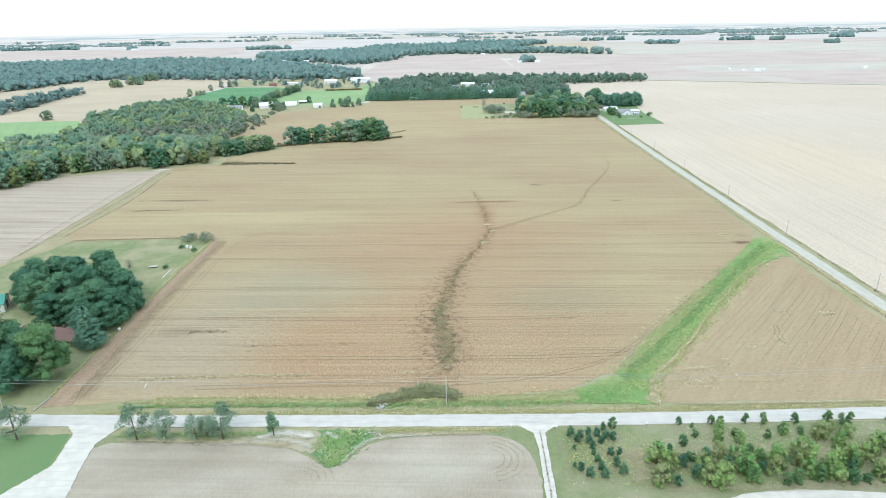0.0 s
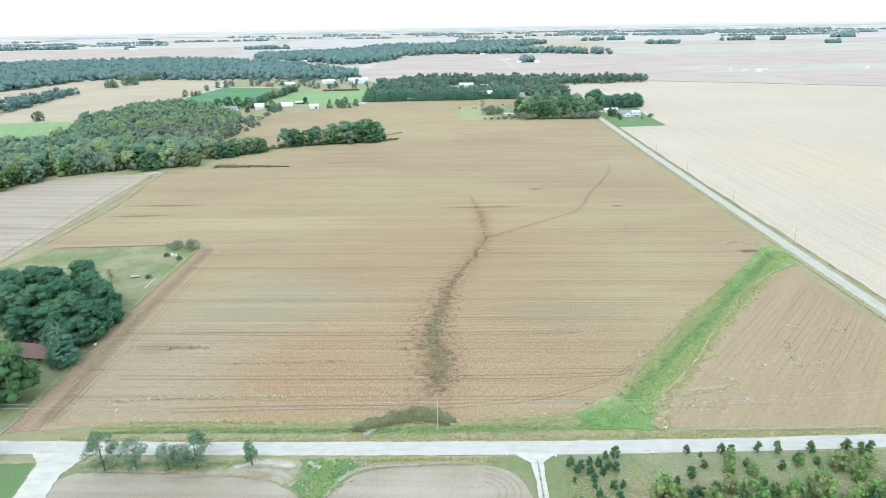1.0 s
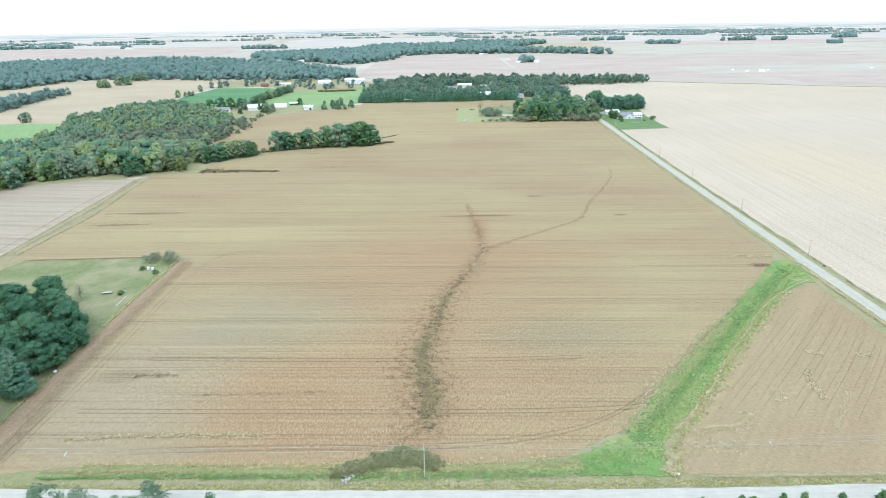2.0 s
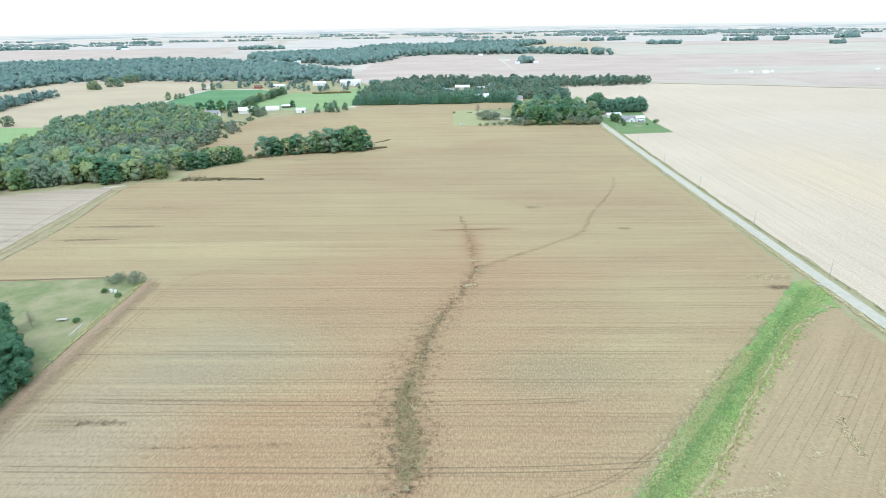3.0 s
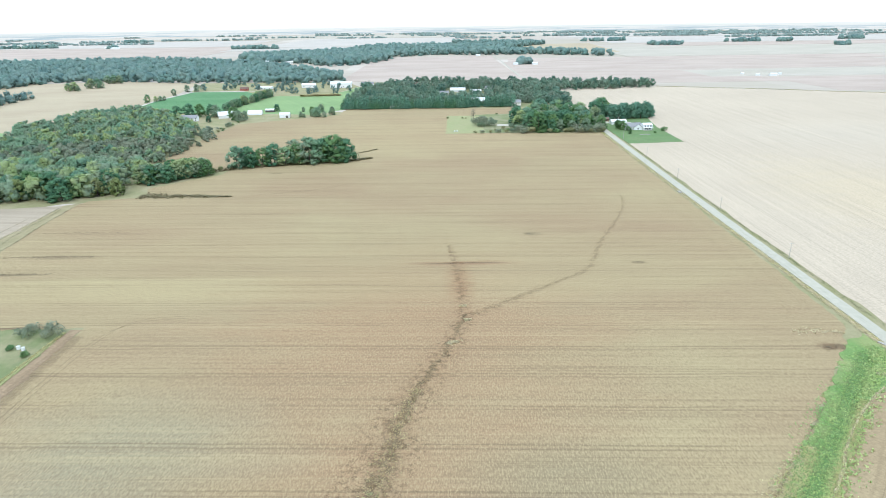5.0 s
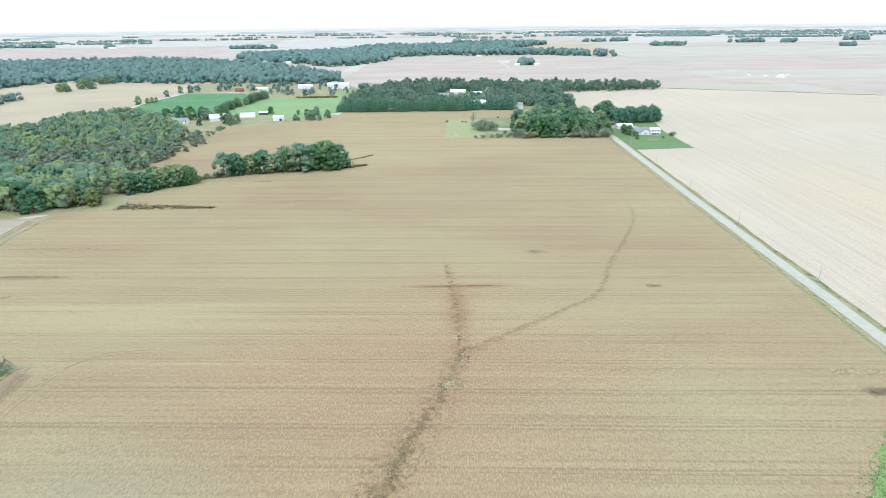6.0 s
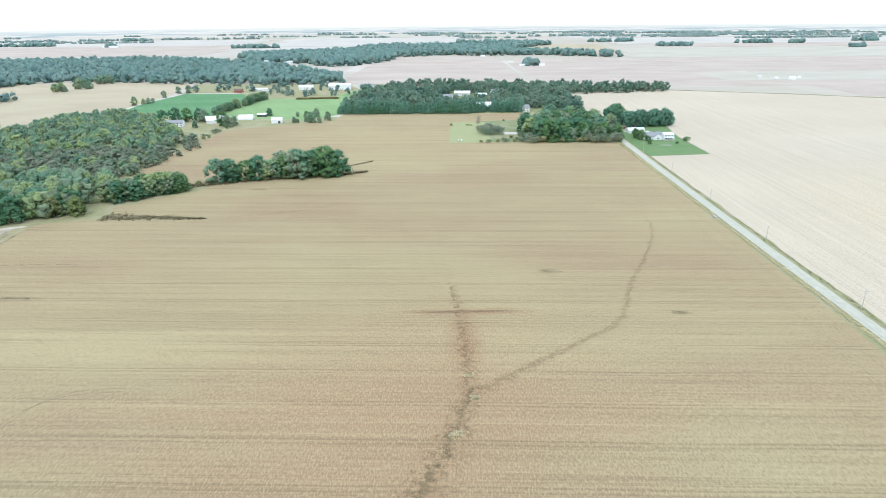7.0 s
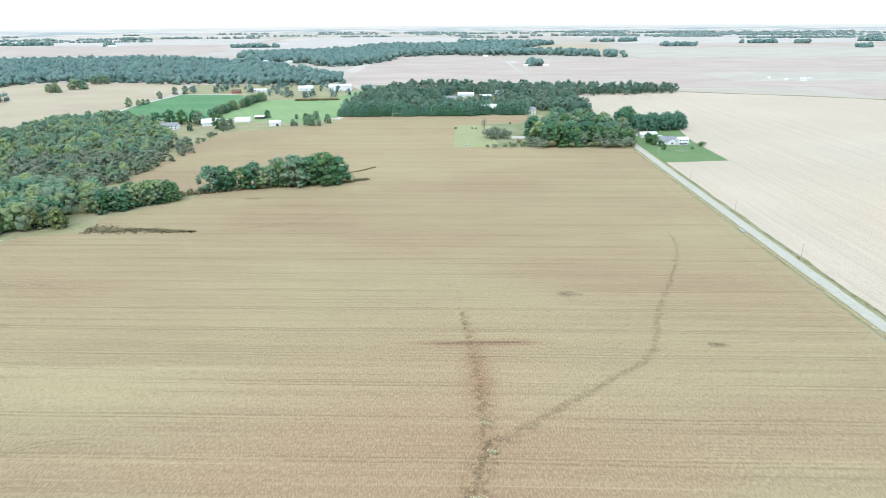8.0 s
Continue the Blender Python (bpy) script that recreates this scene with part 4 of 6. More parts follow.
def core_quads(rng, blobs, k=2, size=0.9, rough=0.22):
    """The leafy masses of a crown's boughs: lumpy closed shells of k x k faces a side, shaded as their swellings lie."""
    cells = []
    for axis in range(3):
        for sign in (-1, 1):
            for i in range(k):
                for j in range(k):
                    sq = []
                    for u, v in ((i, j), (i + 1, j), (i + 1, j + 1), (i, j + 1)):
                        p = np.zeros(3)
                        p[axis], p[(axis + 1) % 3], p[(axis + 2) % 3] = sign, 2 * u / k - 1, 2 * v / k - 1
                        sq.append(p / np.linalg.norm(p))
                    cells.append(sq if sign > 0 else sq[::-1])
    cells = np.array(cells)
    blobs = np.asarray(blobs, float)
    mid = np.average(blobs[:, :3], axis=0, weights=blobs[:, 3])
    out = []
    for x, y, z, r, flat in blobs:
        waves, turns = rng.normal(size=(4, 3)) * 3.2, rng.uniform(0, 6.28, 4)
        phase = cells @ waves.T + turns
        swell = rough * np.sin(phase).sum(-1, keepdims=True) / 2
        slope = rough * (np.cos(phase)[..., None] * waves).sum(-2) / 2
        slope -= (slope * cells).sum(-1, keepdims=True) * cells
        at = cells * (1 + swell) * (r * size, r * size, r * size * flat) + (x, y, z)
        face = unit(unit((at - mid) * (1, 1, 1.1)) * 0.55 + cells - slope + (0, 0, 0.12))
        out.append(np.concatenate([at, face], 1))
    return np.concatenate(out)


def tube(line, radii, sides=6):
    verts, faces = [], []
    for i, p in enumerate(line):
        a = Vector(line[min(i + 1, len(line) - 1)]) - Vector(line[max(i - 1, 0)])
        q = a.to_track_quat("Z", "Y")
        for k in range(sides):
            w = 2 * math.pi * k / sides
            verts.append(Vector(p) + q @ Vector((math.cos(w) * radii[i], math.sin(w) * radii[i], 0)))
    for i in range(len(line) - 1):
        for k in range(sides):
            faces.append((i * sides + k, i * sides + (k + 1) % sides, (i + 1) * sides + (k + 1) % sides, (i + 1) * sides + k))
    faces.append(tuple(range((len(line) - 1) * sides, len(line) * sides)))
    return verts, faces


def joined(pieces):
    verts, faces = [], []
    for v, f in pieces:
        o = len(verts)
        verts += list(v)
        faces += [tuple(i + o for i in q) for q in f]
    return verts, faces


def trunk_mesh(rng, height, radius, boughs, bare=0.35, sides=7, material=None):
    """A tapered, slightly crooked trunk with limbs that run to the boughs."""
    lean = rng.normal(size=2) * height * 0.02
    line = [(lean[0] * f, lean[1] * f, height * f * 0.8) for f in (0, 0.04, 0.2, 0.45, 0.7, 1.0)]
    pieces = [tube(line, [radius * k for k in (1.5, 1.1, 0.9, 0.65, 0.4, 0.08)], sides)]
    for b in boughs:
        z0 = min(height * bare + 0.25 * max(0, b[2] - height * bare), height * 0.7)
        f = z0 / (height * 0.8)
        p0 = (lean[0] * f, lean[1] * f, z0)
        p1 = (p0[0] * 0.4 + b[0] * 0.6, p0[1] * 0.4 + b[1] * 0.6, z0 * 0.55 + b[2] * 0.45)
        pieces.append(tube([p0, p1, (b[0], b[1], b[2])], [radius * 0.42, radius * 0.28, radius * 0.06], max(4, sides - 2)))
    return mesh_of("trunk", *joined(pieces), material or M_BARK, True)


def broad_blobs(rng, h, width, base, count, fat=1.2):
    """Boughs of a broadleaf crown: a lumpy dome, wider low down."""
    out = []
    for i in range(count):
        f = (i + rng.uniform(0, 1)) / count
        z = h * (base + (0.90 - base) * f)
        w = width * math.sqrt(max(0.05, 1 - ((f - 0.30) / 0.72) ** 2))
        a, r = rng.uniform(0, 2 * math.pi), w * math.sqrt(rng.uniform(0.1, 1)) * 0.72
        out.append((r * math.cos(a), r * math.sin(a), z, width * fat * rng.uniform(0.30, 0.48), 0.85))
    return out


def tree(kind, seed, h, leaf, count, size, label, category="tree", width=0.36, base=0.25, boughs=16, limbs=8, name="tree", trunk=0.022, fat=1.15, dense=True):
    """One tree: an empty at its foot with trunk and crown."""
    rng = np.random.default_rng(seed)
    foot = tagged(new(name), label, category)
    if kind == "conifer":
        blobs = []
        tiers = boughs
        for i in range(tiers):
            f = i / (tiers - 1)
            z, r = h * (0.10 + 0.84 * f), h * width * (1 - f) ** 0.85 + 0.03 * h
            k = max(3, int(8 * (1 - f)) + 2)
            for j in range(k):
                a = 2 * math.pi * (j + rng.uniform(0, 1)) / k
                d = r * rng.uniform(0.45, 0.8)
                blobs.append((d * math.cos(a), d * math.sin(a), z + rng.normal() * h * 0.012, max(0.25, r * 0.46), 0.38))
        trunk_me = trunk_mesh(rng, h, h * trunk, [], sides=6)
    else:
        blobs = broad_blobs(rng, h, h * width, base, boughs, fat)
        trunk_me = trunk_mesh(rng, h, h * trunk, sorted(blobs, key=lambda b: b[2])[:limbs], bare=base * 0.8)
    part("trunk", trunk_me, foot)
    quads = crown_quads(rng, blobs, count, size)
    if dense and (count > 3000 or kind != "conifer"):
        quads = np.concatenate([quads, core_quads(rng, blobs, *((2, 0.72) if count > 3000 and kind != "conifer" else (1, 0.72)))])
    part("crown", quads_of("crown", quads, leaf), foot)
    return foot


def bare_tree(seed, h, label, name="tree", width=0.3):
    """A tree that has shed its leaves: trunk, limbs and a haze of twigs."""
    rng = np.random.default_rng(seed)
    foot = tagged(new(name), label, "tree")
    blobs = broad_blobs(rng, h, h * width, 0.3, 14)
    part("trunk", trunk_mesh(rng, h, h * 0.02, blobs, 0.25, material=M_TWIG), foot)
    at = crown_quads(rng, blobs, 420, 0.75)
    mid = at[:, :4].mean(1, keepdims=True)
    at[:, 1] = mid[:, 0] + (at[:, 1] - mid[:, 0]) * 0.14
    at[:, 3] = mid[:, 0] + (at[:, 3] - mid[:, 0]) * 0.14
    part("twigs", quads_of("twigs", at, M_TWIG), foot)
    return foot


def shrub(seed, h, wide, leaf, count, size, label, name="shrub", category="shrub"):
    rng = np.random.default_rng(seed)
    foot = tagged(new(name), label, category)
    blobs = [(*(rng.normal(size=2) * wide * 0.28), h * rng.uniform(0.3, 0.62), h * rng.uniform(0.3, 0.42), 0.9) for _ in range(7)]
    part("stems", trunk_mesh(rng, h * 0.8, h * 0.02, blobs[:5], 0.1, 5), foot)
    part("foliage", quads_of("foliage", crown_quads(rng, blobs, count, size), leaf), foot)
    return foot


def put(ob, x, y, scale=1.0, turn=0.0, tall=1.0, z=0.1):
    return pose(x, y, z) @ Matrix.Rotation(turn, 4, "Z") @ Matrix.Diagonal((scale, scale, scale * tall, 1))


class Stock:
    """Trees built once; the first planting uses the built one itself, the rest are copies."""

    def __init__(self, *models):
        self.models, self.used, self.rng = models, set(), random.Random(len(models) * 7 + 3)

    def plant(self, x, y, scale=1.0, tall=1.0, which=None, group="", label="", z=0.1):
        k = self.rng.randrange(len(self.models)) if which is None else which
        ob = self.models[k]
        m = put(ob, x, y, scale, self.rng.uniform(0, 6.28), tall, z)
        if k in self.used:
            ob = copy_thing(ob, m)
        else:
            self.used.add(k)
            ob.matrix_basis = m
        return tagged(ob, label, group=group)


def inside(x, y, poly):
    hit, n = False, len(poly)
    for i in range(n):
        (x0, y0), (x1, y1) = poly[i], poly[(i + 1) % n]
        if (y0 > y) != (y1 > y) and x < (x1 - x0) * (y - y0) / (y1 - y0) + x0:
            hit = not hit
    return hit


def spots(poly, gap, seed, jitter=0.45):
    """Uneven spots that fill an outline about gap apart."""
    rng, out = random.Random(seed), []
    xs, ys = [p[0] for p in poly], [p[1] for p in poly]
    y, row = min(ys), 0
    while y < max(ys):
        x = min(xs) + (gap / 2 if row % 2 else 0)
        while x < max(xs):
            px, py = x + rng.gauss(0, jitter * gap * 0.6), y + rng.gauss(0, jitter * gap * 0.6)
            if inside(px, py, poly):
                out.append((px, py))
            x += gap
        y, row = y + gap * 0.87, row + 1
    return out


def wood_stuff(name, places, heights, leaf, quads, size, label, seed, width=0.52, kinds=8):
    """A whole wood as one joined thing: crowns of leaf sprays on short trunks."""
    rng = np.random.default_rng(seed)
    models = []
    for k in range(kinds):
        blobs = broad_blobs(rng, 0.88, width * rng.uniform(0.8, 1.2), 0.14 if quads > 100 else 0.05, *((16, 0.84) if quads > 100 else (3, 1.7)))
        shell = crown_quads(rng, blobs, quads, size, 0.5, 0.7)
        models.append(np.concatenate([shell, core_quads(rng, blobs, 2 if 15 < quads < 50 else 1, 0.95 if quads < 50 else 0.85)]))
    all_quads, tones = [], []
    for x, y in places:
        h = rng.uniform(*heights) * shrink(x, y)
        w = rng.uniform(0, 6.28)
        c, s = math.cos(w), math.sin(w)
        q = models[rng.integers(kinds)] @ np.array([[c, s, 0], [-s, c, 0], [0, 0, 1]])
        q[:, :4] = q[:, :4] * (h * rng.uniform(0.85, 1.2), h * rng.uniform(0.85, 1.2), h) + np.array(place(x, y))
        t, f = 0.02 * h, np.array(place(x, y))
        post = [[-t, 0, 0], [t, 0, 0], [t * 0.5, 0, h * 0.5], [-t * 0.5, 0, h * 0.5]]
        posts = np.array([post, [(b, a, c) for a, b, c in post]]) + f
        posts = np.concatenate([posts, np.array([[[0, -1, 0]] * 4, [[1, 0, 0]] * 4])], 1)
        all_quads += [q, posts]
        tones += [rng.uniform(0, 1)] * (len(q) + 2)
    ob = new(name, quads_of(name, np.concatenate(all_quads), leaf, np.array(tones)))
    return tagged(ob, label, "woods", kind="stuff")


def tufts(name, places, height, leaf, label, seed, blades=3, wide=0.5, category="weeds"):
    """Tufts of grass or weeds as one thing: upright, leaning blades."""
    rng = np.random.default_rng(seed)
    p = np.repeat(np.array([(x, y, 0.1) for x, y in places], float), blades, 0)
    n = len(p)
    p[:, :2] += rng.normal(size=(n, 2)) * wide * 0.5
    a = rng.uniform(0, 2 * np.pi, n)
    side = np.c_[np.cos(a), np.sin(a), np.zeros(n)] * (wide * rng.uniform(0.25, 0.6, n))[:, None]
    rise = height * rng.uniform(0.4, 1.1, n)
    over = rise * rng.uniform(0.9, 1.8, n)
    top = np.c_[np.sin(a) * over, -np.cos(a) * over, rise]
    up = unit(np.array([0, 0, 1.0]) + 0.3 * rng.normal(size=(n, 3)))
    q = np.stack([p + side, p - side, p - side * 0.6 + top, p + side * 0.5 + top, up, up, up, up], 1)
    return tagged(new(name, quads_of(name, q, leaf)), label, category, kind="stuff")


def along(line, width, count, seed):
    """Spots strewn along a line, thickest in its middle; width may change from point to point."""
    rng = random.Random(seed)
    length = [math.hypot(line[i + 1][0] - line[i][0], line[i + 1][1] - line[i][1]) for i in range(len(line) - 1)]
    out = []
    for _ in range(count):
        i = rng.choices(range(len(length)), length)[0]
        f = rng.random()
        w = width if isinstance(width, (int, float)) else width[i] + (width[i + 1] - width[i]) * f
        (x0, y0), (x1, y1) = line[i], line[i + 1]
        o = rng.gauss(0, w / 3.2)
        out.append((x0 + (x1 - x0) * f - (y1 - y0) / length[i] * o, y0 + (y1 - y0) * f + (x1 - x0) / length[i] * o))
    return out


# ---- buildings ----
def box(x0, x1, y0, y1, z0, z1):
    v = [(x, y, z) for z in (z0, z1) for x, y in ((x0, y0), (x1, y0), (x1, y1), (x0, y1))]
    return v, [(3, 2, 1, 0), (4, 5, 6, 7), (0, 1, 5, 4), (1, 2, 6, 5), (2, 3, 7, 6), (3, 0, 4, 7)]


def house(name, x, y, turn, w, d, eave, ridge, walls, roof, label, windows=(), door=None, category="house", chimney=False, over=0.45, arched=False, z=0.05, gable=None, porch=None):
    """A gabled building, ridge along its width w. windows: rows of side (0 south, 1 east), offset, sill, width, height."""
    base = tagged(new(name), label, category)
    base.matrix_basis = pose(x, y, z, 0, 0, turn)
    if arched:
        ring = [(-d / 2 * math.cos(k * math.pi / 10), ridge * math.sin(k * math.pi / 10)) for k in range(11)]
        n = len(ring)
        v = [(sx * w / 2, yy, zz) for sx in (-1, 1) for yy, zz in ring]
        f = [(k, k + 1, n + k + 1, n + k) for k in range(n - 1)]
        part("roof", mesh_of("roof", v, f, roof), base)
        for sx in (-1, 1):
            part("wall", mesh_of("wall", [(sx * (w / 2 - 0.1), yy, zz) for yy, zz in ring], [tuple(range(n))], walls), base)
    else:
        v = [(-w / 2, -d / 2, 0), (w / 2, -d / 2, 0), (w / 2, d / 2, 0), (-w / 2, d / 2, 0), (-w / 2, -d / 2, eave), (w / 2, -d / 2, eave), (w / 2, d / 2, eave),
             (-w / 2, d / 2, eave), (-w / 2, 0, ridge), (w / 2, 0, ridge)]
        f = [(0, 1, 5, 4), (2, 3, 7, 6), (1, 2, 6, 9, 5), (3, 0, 4, 8, 7)]
        part("wall", mesh_of("wall", v, f, walls), base)
        drop = (ridge - eave) / (d / 2) * over
        v = []
        for lift in (0.06, 0.26):
            for xx in (-w / 2 - over, w / 2 + over):
                v += [(xx, -d / 2 - over, eave - drop + lift), (xx, 0, ridge + lift), (xx, d / 2 + over, eave - drop + lift)]
        f = [(6, 9, 10, 7), (7, 10, 11, 8), (1, 4, 3, 0), (2, 5, 4, 1), (0, 3, 9, 6), (5, 2, 8, 11), (0, 6, 7, 1), (1, 7, 8, 2), (3, 4, 10, 9), (4, 5, 11, 10)]
        part("roof", mesh_of("roof", v, f, roof), base)
    for side, off, sill, ww, hh in windows:
        g = part("window", mesh_of("window", *(box(off - ww / 2, off + ww / 2, -d / 2 - 0.06, -d / 2 + 0.05, sill, sill + hh) if side == 0 else
                                              box(w / 2 - 0.05, w / 2 + 0.06, off - ww / 2, off + ww / 2, sill, sill + hh)), M_GLASS), base)
        part("sill", mesh_of("sill", *(box(off - ww / 2 - 0.1, off + ww / 2 + 0.1, -d / 2 - 0.14, -d / 2, sill - 0.12, sill) if side == 0 else
                                       box(w / 2, w / 2 + 0.14, off - ww / 2 - 0.1, off + ww / 2 + 0.1, sill - 0.12, sill)), M_WHITE), g)
    if door:
        side, off, ww, hh = door
        part("door", mesh_of("door", *(box(off - ww / 2, off + ww / 2, -d / 2 - 0.07, -d / 2 + 0.05, 0, hh) if side == 0 else
                                      box(w / 2 - 0.05, w / 2 + 0.07, off - ww / 2, off + ww / 2, 0, hh)), M_DOOR), base)
    if gable:
        off, wide, out = gable
        top, y0 = min(ridge - 0.3, eave + wide * 0.32), -d / 2 - out
        v = [(off - wide / 2, y0, 0), (off + wide / 2, y0, 0), (off + wide / 2, 0, 0), (off - wide / 2, 0, 0), (off - wide / 2, y0, eave), (off + wide / 2, y0, eave), (off + wide / 2, 0, eave), (off - wide / 2, 0, eave), (off, y0, top)]
        part("front_gable", mesh_of("front_gable", v, [(0, 1, 5, 8, 4), (1, 2, 6, 5), (3, 0, 4, 7)], walls), base)
        fall = (top - eave) / (wide / 2) * 0.35
        v = []
        for lift in (0.06, 0.24):
            for yy in (y0 - 0.35, -0.2):
                v += [(off - wide / 2 - 0.35, yy, eave - fall + lift), (off, yy, top + lift), (off + wide / 2 + 0.35, yy, eave - fall + lift)]
        part("gable_roof", mesh_of("gable_roof", v, [(6, 7, 10, 9), (7, 8, 11, 10), (0, 3, 4, 1), (1, 4, 5, 2), (0, 1, 7, 6), (1, 2, 8, 7), (0, 6, 9, 3), (2, 5, 11, 8)], roof), base)
        g = part("window", mesh_of("window", *box(off - 0.8, off + 0.8, y0 - 0.06, y0 + 0.05, 0.9, 2.3), M_GLASS), base)
        part("sill", mesh_of("sill", *box(off - 0.95, off + 0.95, y0 - 0.14, y0, 0.78, 0.9), M_WHITE), g)
    if porch:
        off, wide, out, high = porch
        part("porch_roof", mesh_of("porch_roof", *box(off - wide / 2, off + wide / 2, -d / 2 - out, -d / 2 - 0.02, high, high + 0.22), roof), base)
        part("porch_floor", mesh_of("porch_floor", *box(off - wide / 2, off + wide / 2, -d / 2 - out, -d / 2 - 0.02, 0, 0.4), M_POLE), base)
        for i in range(4):
            px = off - wide / 2 + 0.15 + (wide - 0.3) * i / 3
            part("porch_post", mesh_of("porch_post", *box(px - 0.1, px + 0.1, -d / 2 - out + 0.05, -d / 2 - out + 0.25, 0.4, high), M_WHITE), base)
    if chimney:
        part("chimney", mesh_of("chimney", *box(w * 0.2 - 0.4, w * 0.2 + 0.4, -0.35, 0.35, eave, ridge + 1.0), M_BRICK), base)
    return base


def row_of(n, w, sill, ww=1.0, hh=1.3, side=0):
    return [(side, -w / 2 + w * (i + 0.5) / n, sill, ww, hh) for i in range(n)]


# farmhouse and shed under the yard trees
house("farmhouse", -160, 221, -8, 26, 10, 2.7, 5.6, M_BRICK, M_ROOF_B, "low brown ranch house with a brown shingle roof", row_of(5, 24, 0.9) + [(1, -2, 0.9, 1.2, 1.2)], (0, 3, 1.0, 2.1), chimney=True)
house("garage_wing", -152, 228, 82, 12, 8, 2.7, 4.9, M_BRICK, M_ROOF_B, "brown brick garage wing beside the ranch house", [(1, 0, 0.9, 1.2, 1.2)], (0, 0, 2.4, 2.2))
house("pole_barn", -212, 248, 24, 24, 12, 4.0, 6.4, M_CREAMW, M_ROOF_T, "long shed with a green metal roof", row_of(4, 22, 1.4, 1.6, 1.4), (1, 0, 4, 3.4), "barn")
# white house by the side road
house("white_house", 239, 812, 6, 21, 11, 3.2, 6.8, M_WHITE, M_ROOF_G, "white one-storey house with a grey shingle roof and front gable", row_of(4, 18, 1.0, 1.3, 1.3), (0, -3, 1.1, 2.1),
      chimney=True, gable=(4.5, 9.5, 4.0))
house("white_house_wing", 254.5, 806, 6, 10.5, 9, 5.6, 7.4, M_WHITE, M_ROOF_W, "two-storey white wing with a railed porch", row_of(2, 10, 1.0, 1.8, 1.6) + row_of(3, 10, 3.9, 1.4, 1.4), (0, 0, 1.1, 2.1),
      porch=(0, 10.5, 2.6, 2.9))
house("white_garage", 234, 848, 4, 18, 9, 3.2, 5.4, M_WHITE, M_ROOF_W, "long white garage with a pale roof", row_of(2, 18, 1.2), (0, 4, 3.0, 2.6), "garage")
house("brown_shed", 243, 893, 6, 24, 12, 3.2, 5.8, M_CREAMW, M_ROOF_B, "low shed with a brown roof by the trees", (), (0, 0, 3, 2.6), "shed")
house("small_shed", 225, 872, 6, 8, 6, 2.6, 4.0, M_BRICK, M_ROOF_B, "small brown shed on bare ground", (), (0, 0, 1.6, 2.1), "shed")
# farmstead
house("farmstead_house", -305, 918, 5, 20, 10, 4.6, 7.6, M_WHITE, M_ROOF_G, "two-storey pale farmhouse with a grey roof", row_of(5, 20, 0.9) + row_of(5, 20, 3.0), (0, 0, 1.1, 2.1))
house("white_barn", -266, 946, 20, 22, 17, 3.8, 8.0, M_WHITE, M_ROOF_W, "white metal barn with a wide gable", (), (1, 0, 4, 3.8), "barn")
house("hoop_barn", -235, 971, 6, 19, 12, 4, 6.0, M_WHITE, M_ROOF_W, "white rounded hoop barn", (), None, "barn", arched=True)
house("livestock_shelter", -220, 993, 0, 12, 7, 3, 4.6, M_DOOR, M_ROOF_W, "small dark open shelter with a white roof", (), None, "shed")
house("white_shed", -186, 938, 4, 13, 9, 4.5, 6.6, M_WHITE, M_ROOF_W, "plain white metal shed by a hedge", (), (0, 3, 3, 3), "shed")
# hamlet
house("red_house", -345, 1290, 3, 14, 9, 3.6, 6.4, M_REDB, M_ROOF_B, "red-brown farm house by the green field", row_of(5, 24, 1.2), None)
for x, y, t, w, d, e, r, roof, what in [
        (-312, 1310, 0, 30, 11, 3.5, 5.4, M_ROOF_W, "long low white poultry shed"), (-232, 1332, 5, 26, 14, 5, 8, M_ROOF_W, "white house among trees"),
        (-168, 1325, 3, 40, 22, 8, 11, M_ROOF_W, "large white metal warehouse"), (-120, 1350, 4, 24, 12, 4, 7, M_ROOF_G, "white house with a grey roof"),
        (26, 1170, 4, 22, 12, 4.5, 7, M_ROOF_G, "white house in the hamlet"), (54, 1215, -6, 26, 12, 4.5, 7.5, M_ROOF_W, "white house with a pale roof"),
        (112, 1240, 8, 26, 12, 4.5, 7.5, M_ROOF_G, "white house behind garden trees"), (84, 1190, 3, 18, 10, 4, 6.5, M_ROOF_W, "small white garage in the hamlet"),
        (-18, 1330, 0, 24, 12, 4.5, 7, M_ROOF_B, "white house with a brown roof"), (-70, 1300, 10, 22, 11, 4.5, 7, M_ROOF_B, "pale house with a brown roof")]:
    house("hamlet_house", x, y, t, w, d, e, r, M_WHITE, roof, what, row_of(4, w - 2, 1.2), (0, 1, 1.1, 2.1))
house("white_barn", 79, 1046, 3, 20, 14, 6, 10, M_WHITE, M_ROOF_W, "tall white barn behind evergreen rows", (), (0, 0, 3, 3.5), "barn")
house("cream_house", 132, 1020, 5, 14, 12, 6, 9, M_CREAMW, M_ROOF_G, "cream two-storey house beside the grove", row_of(3, 12, 1) + row_of(3, 12, 3.8), None)
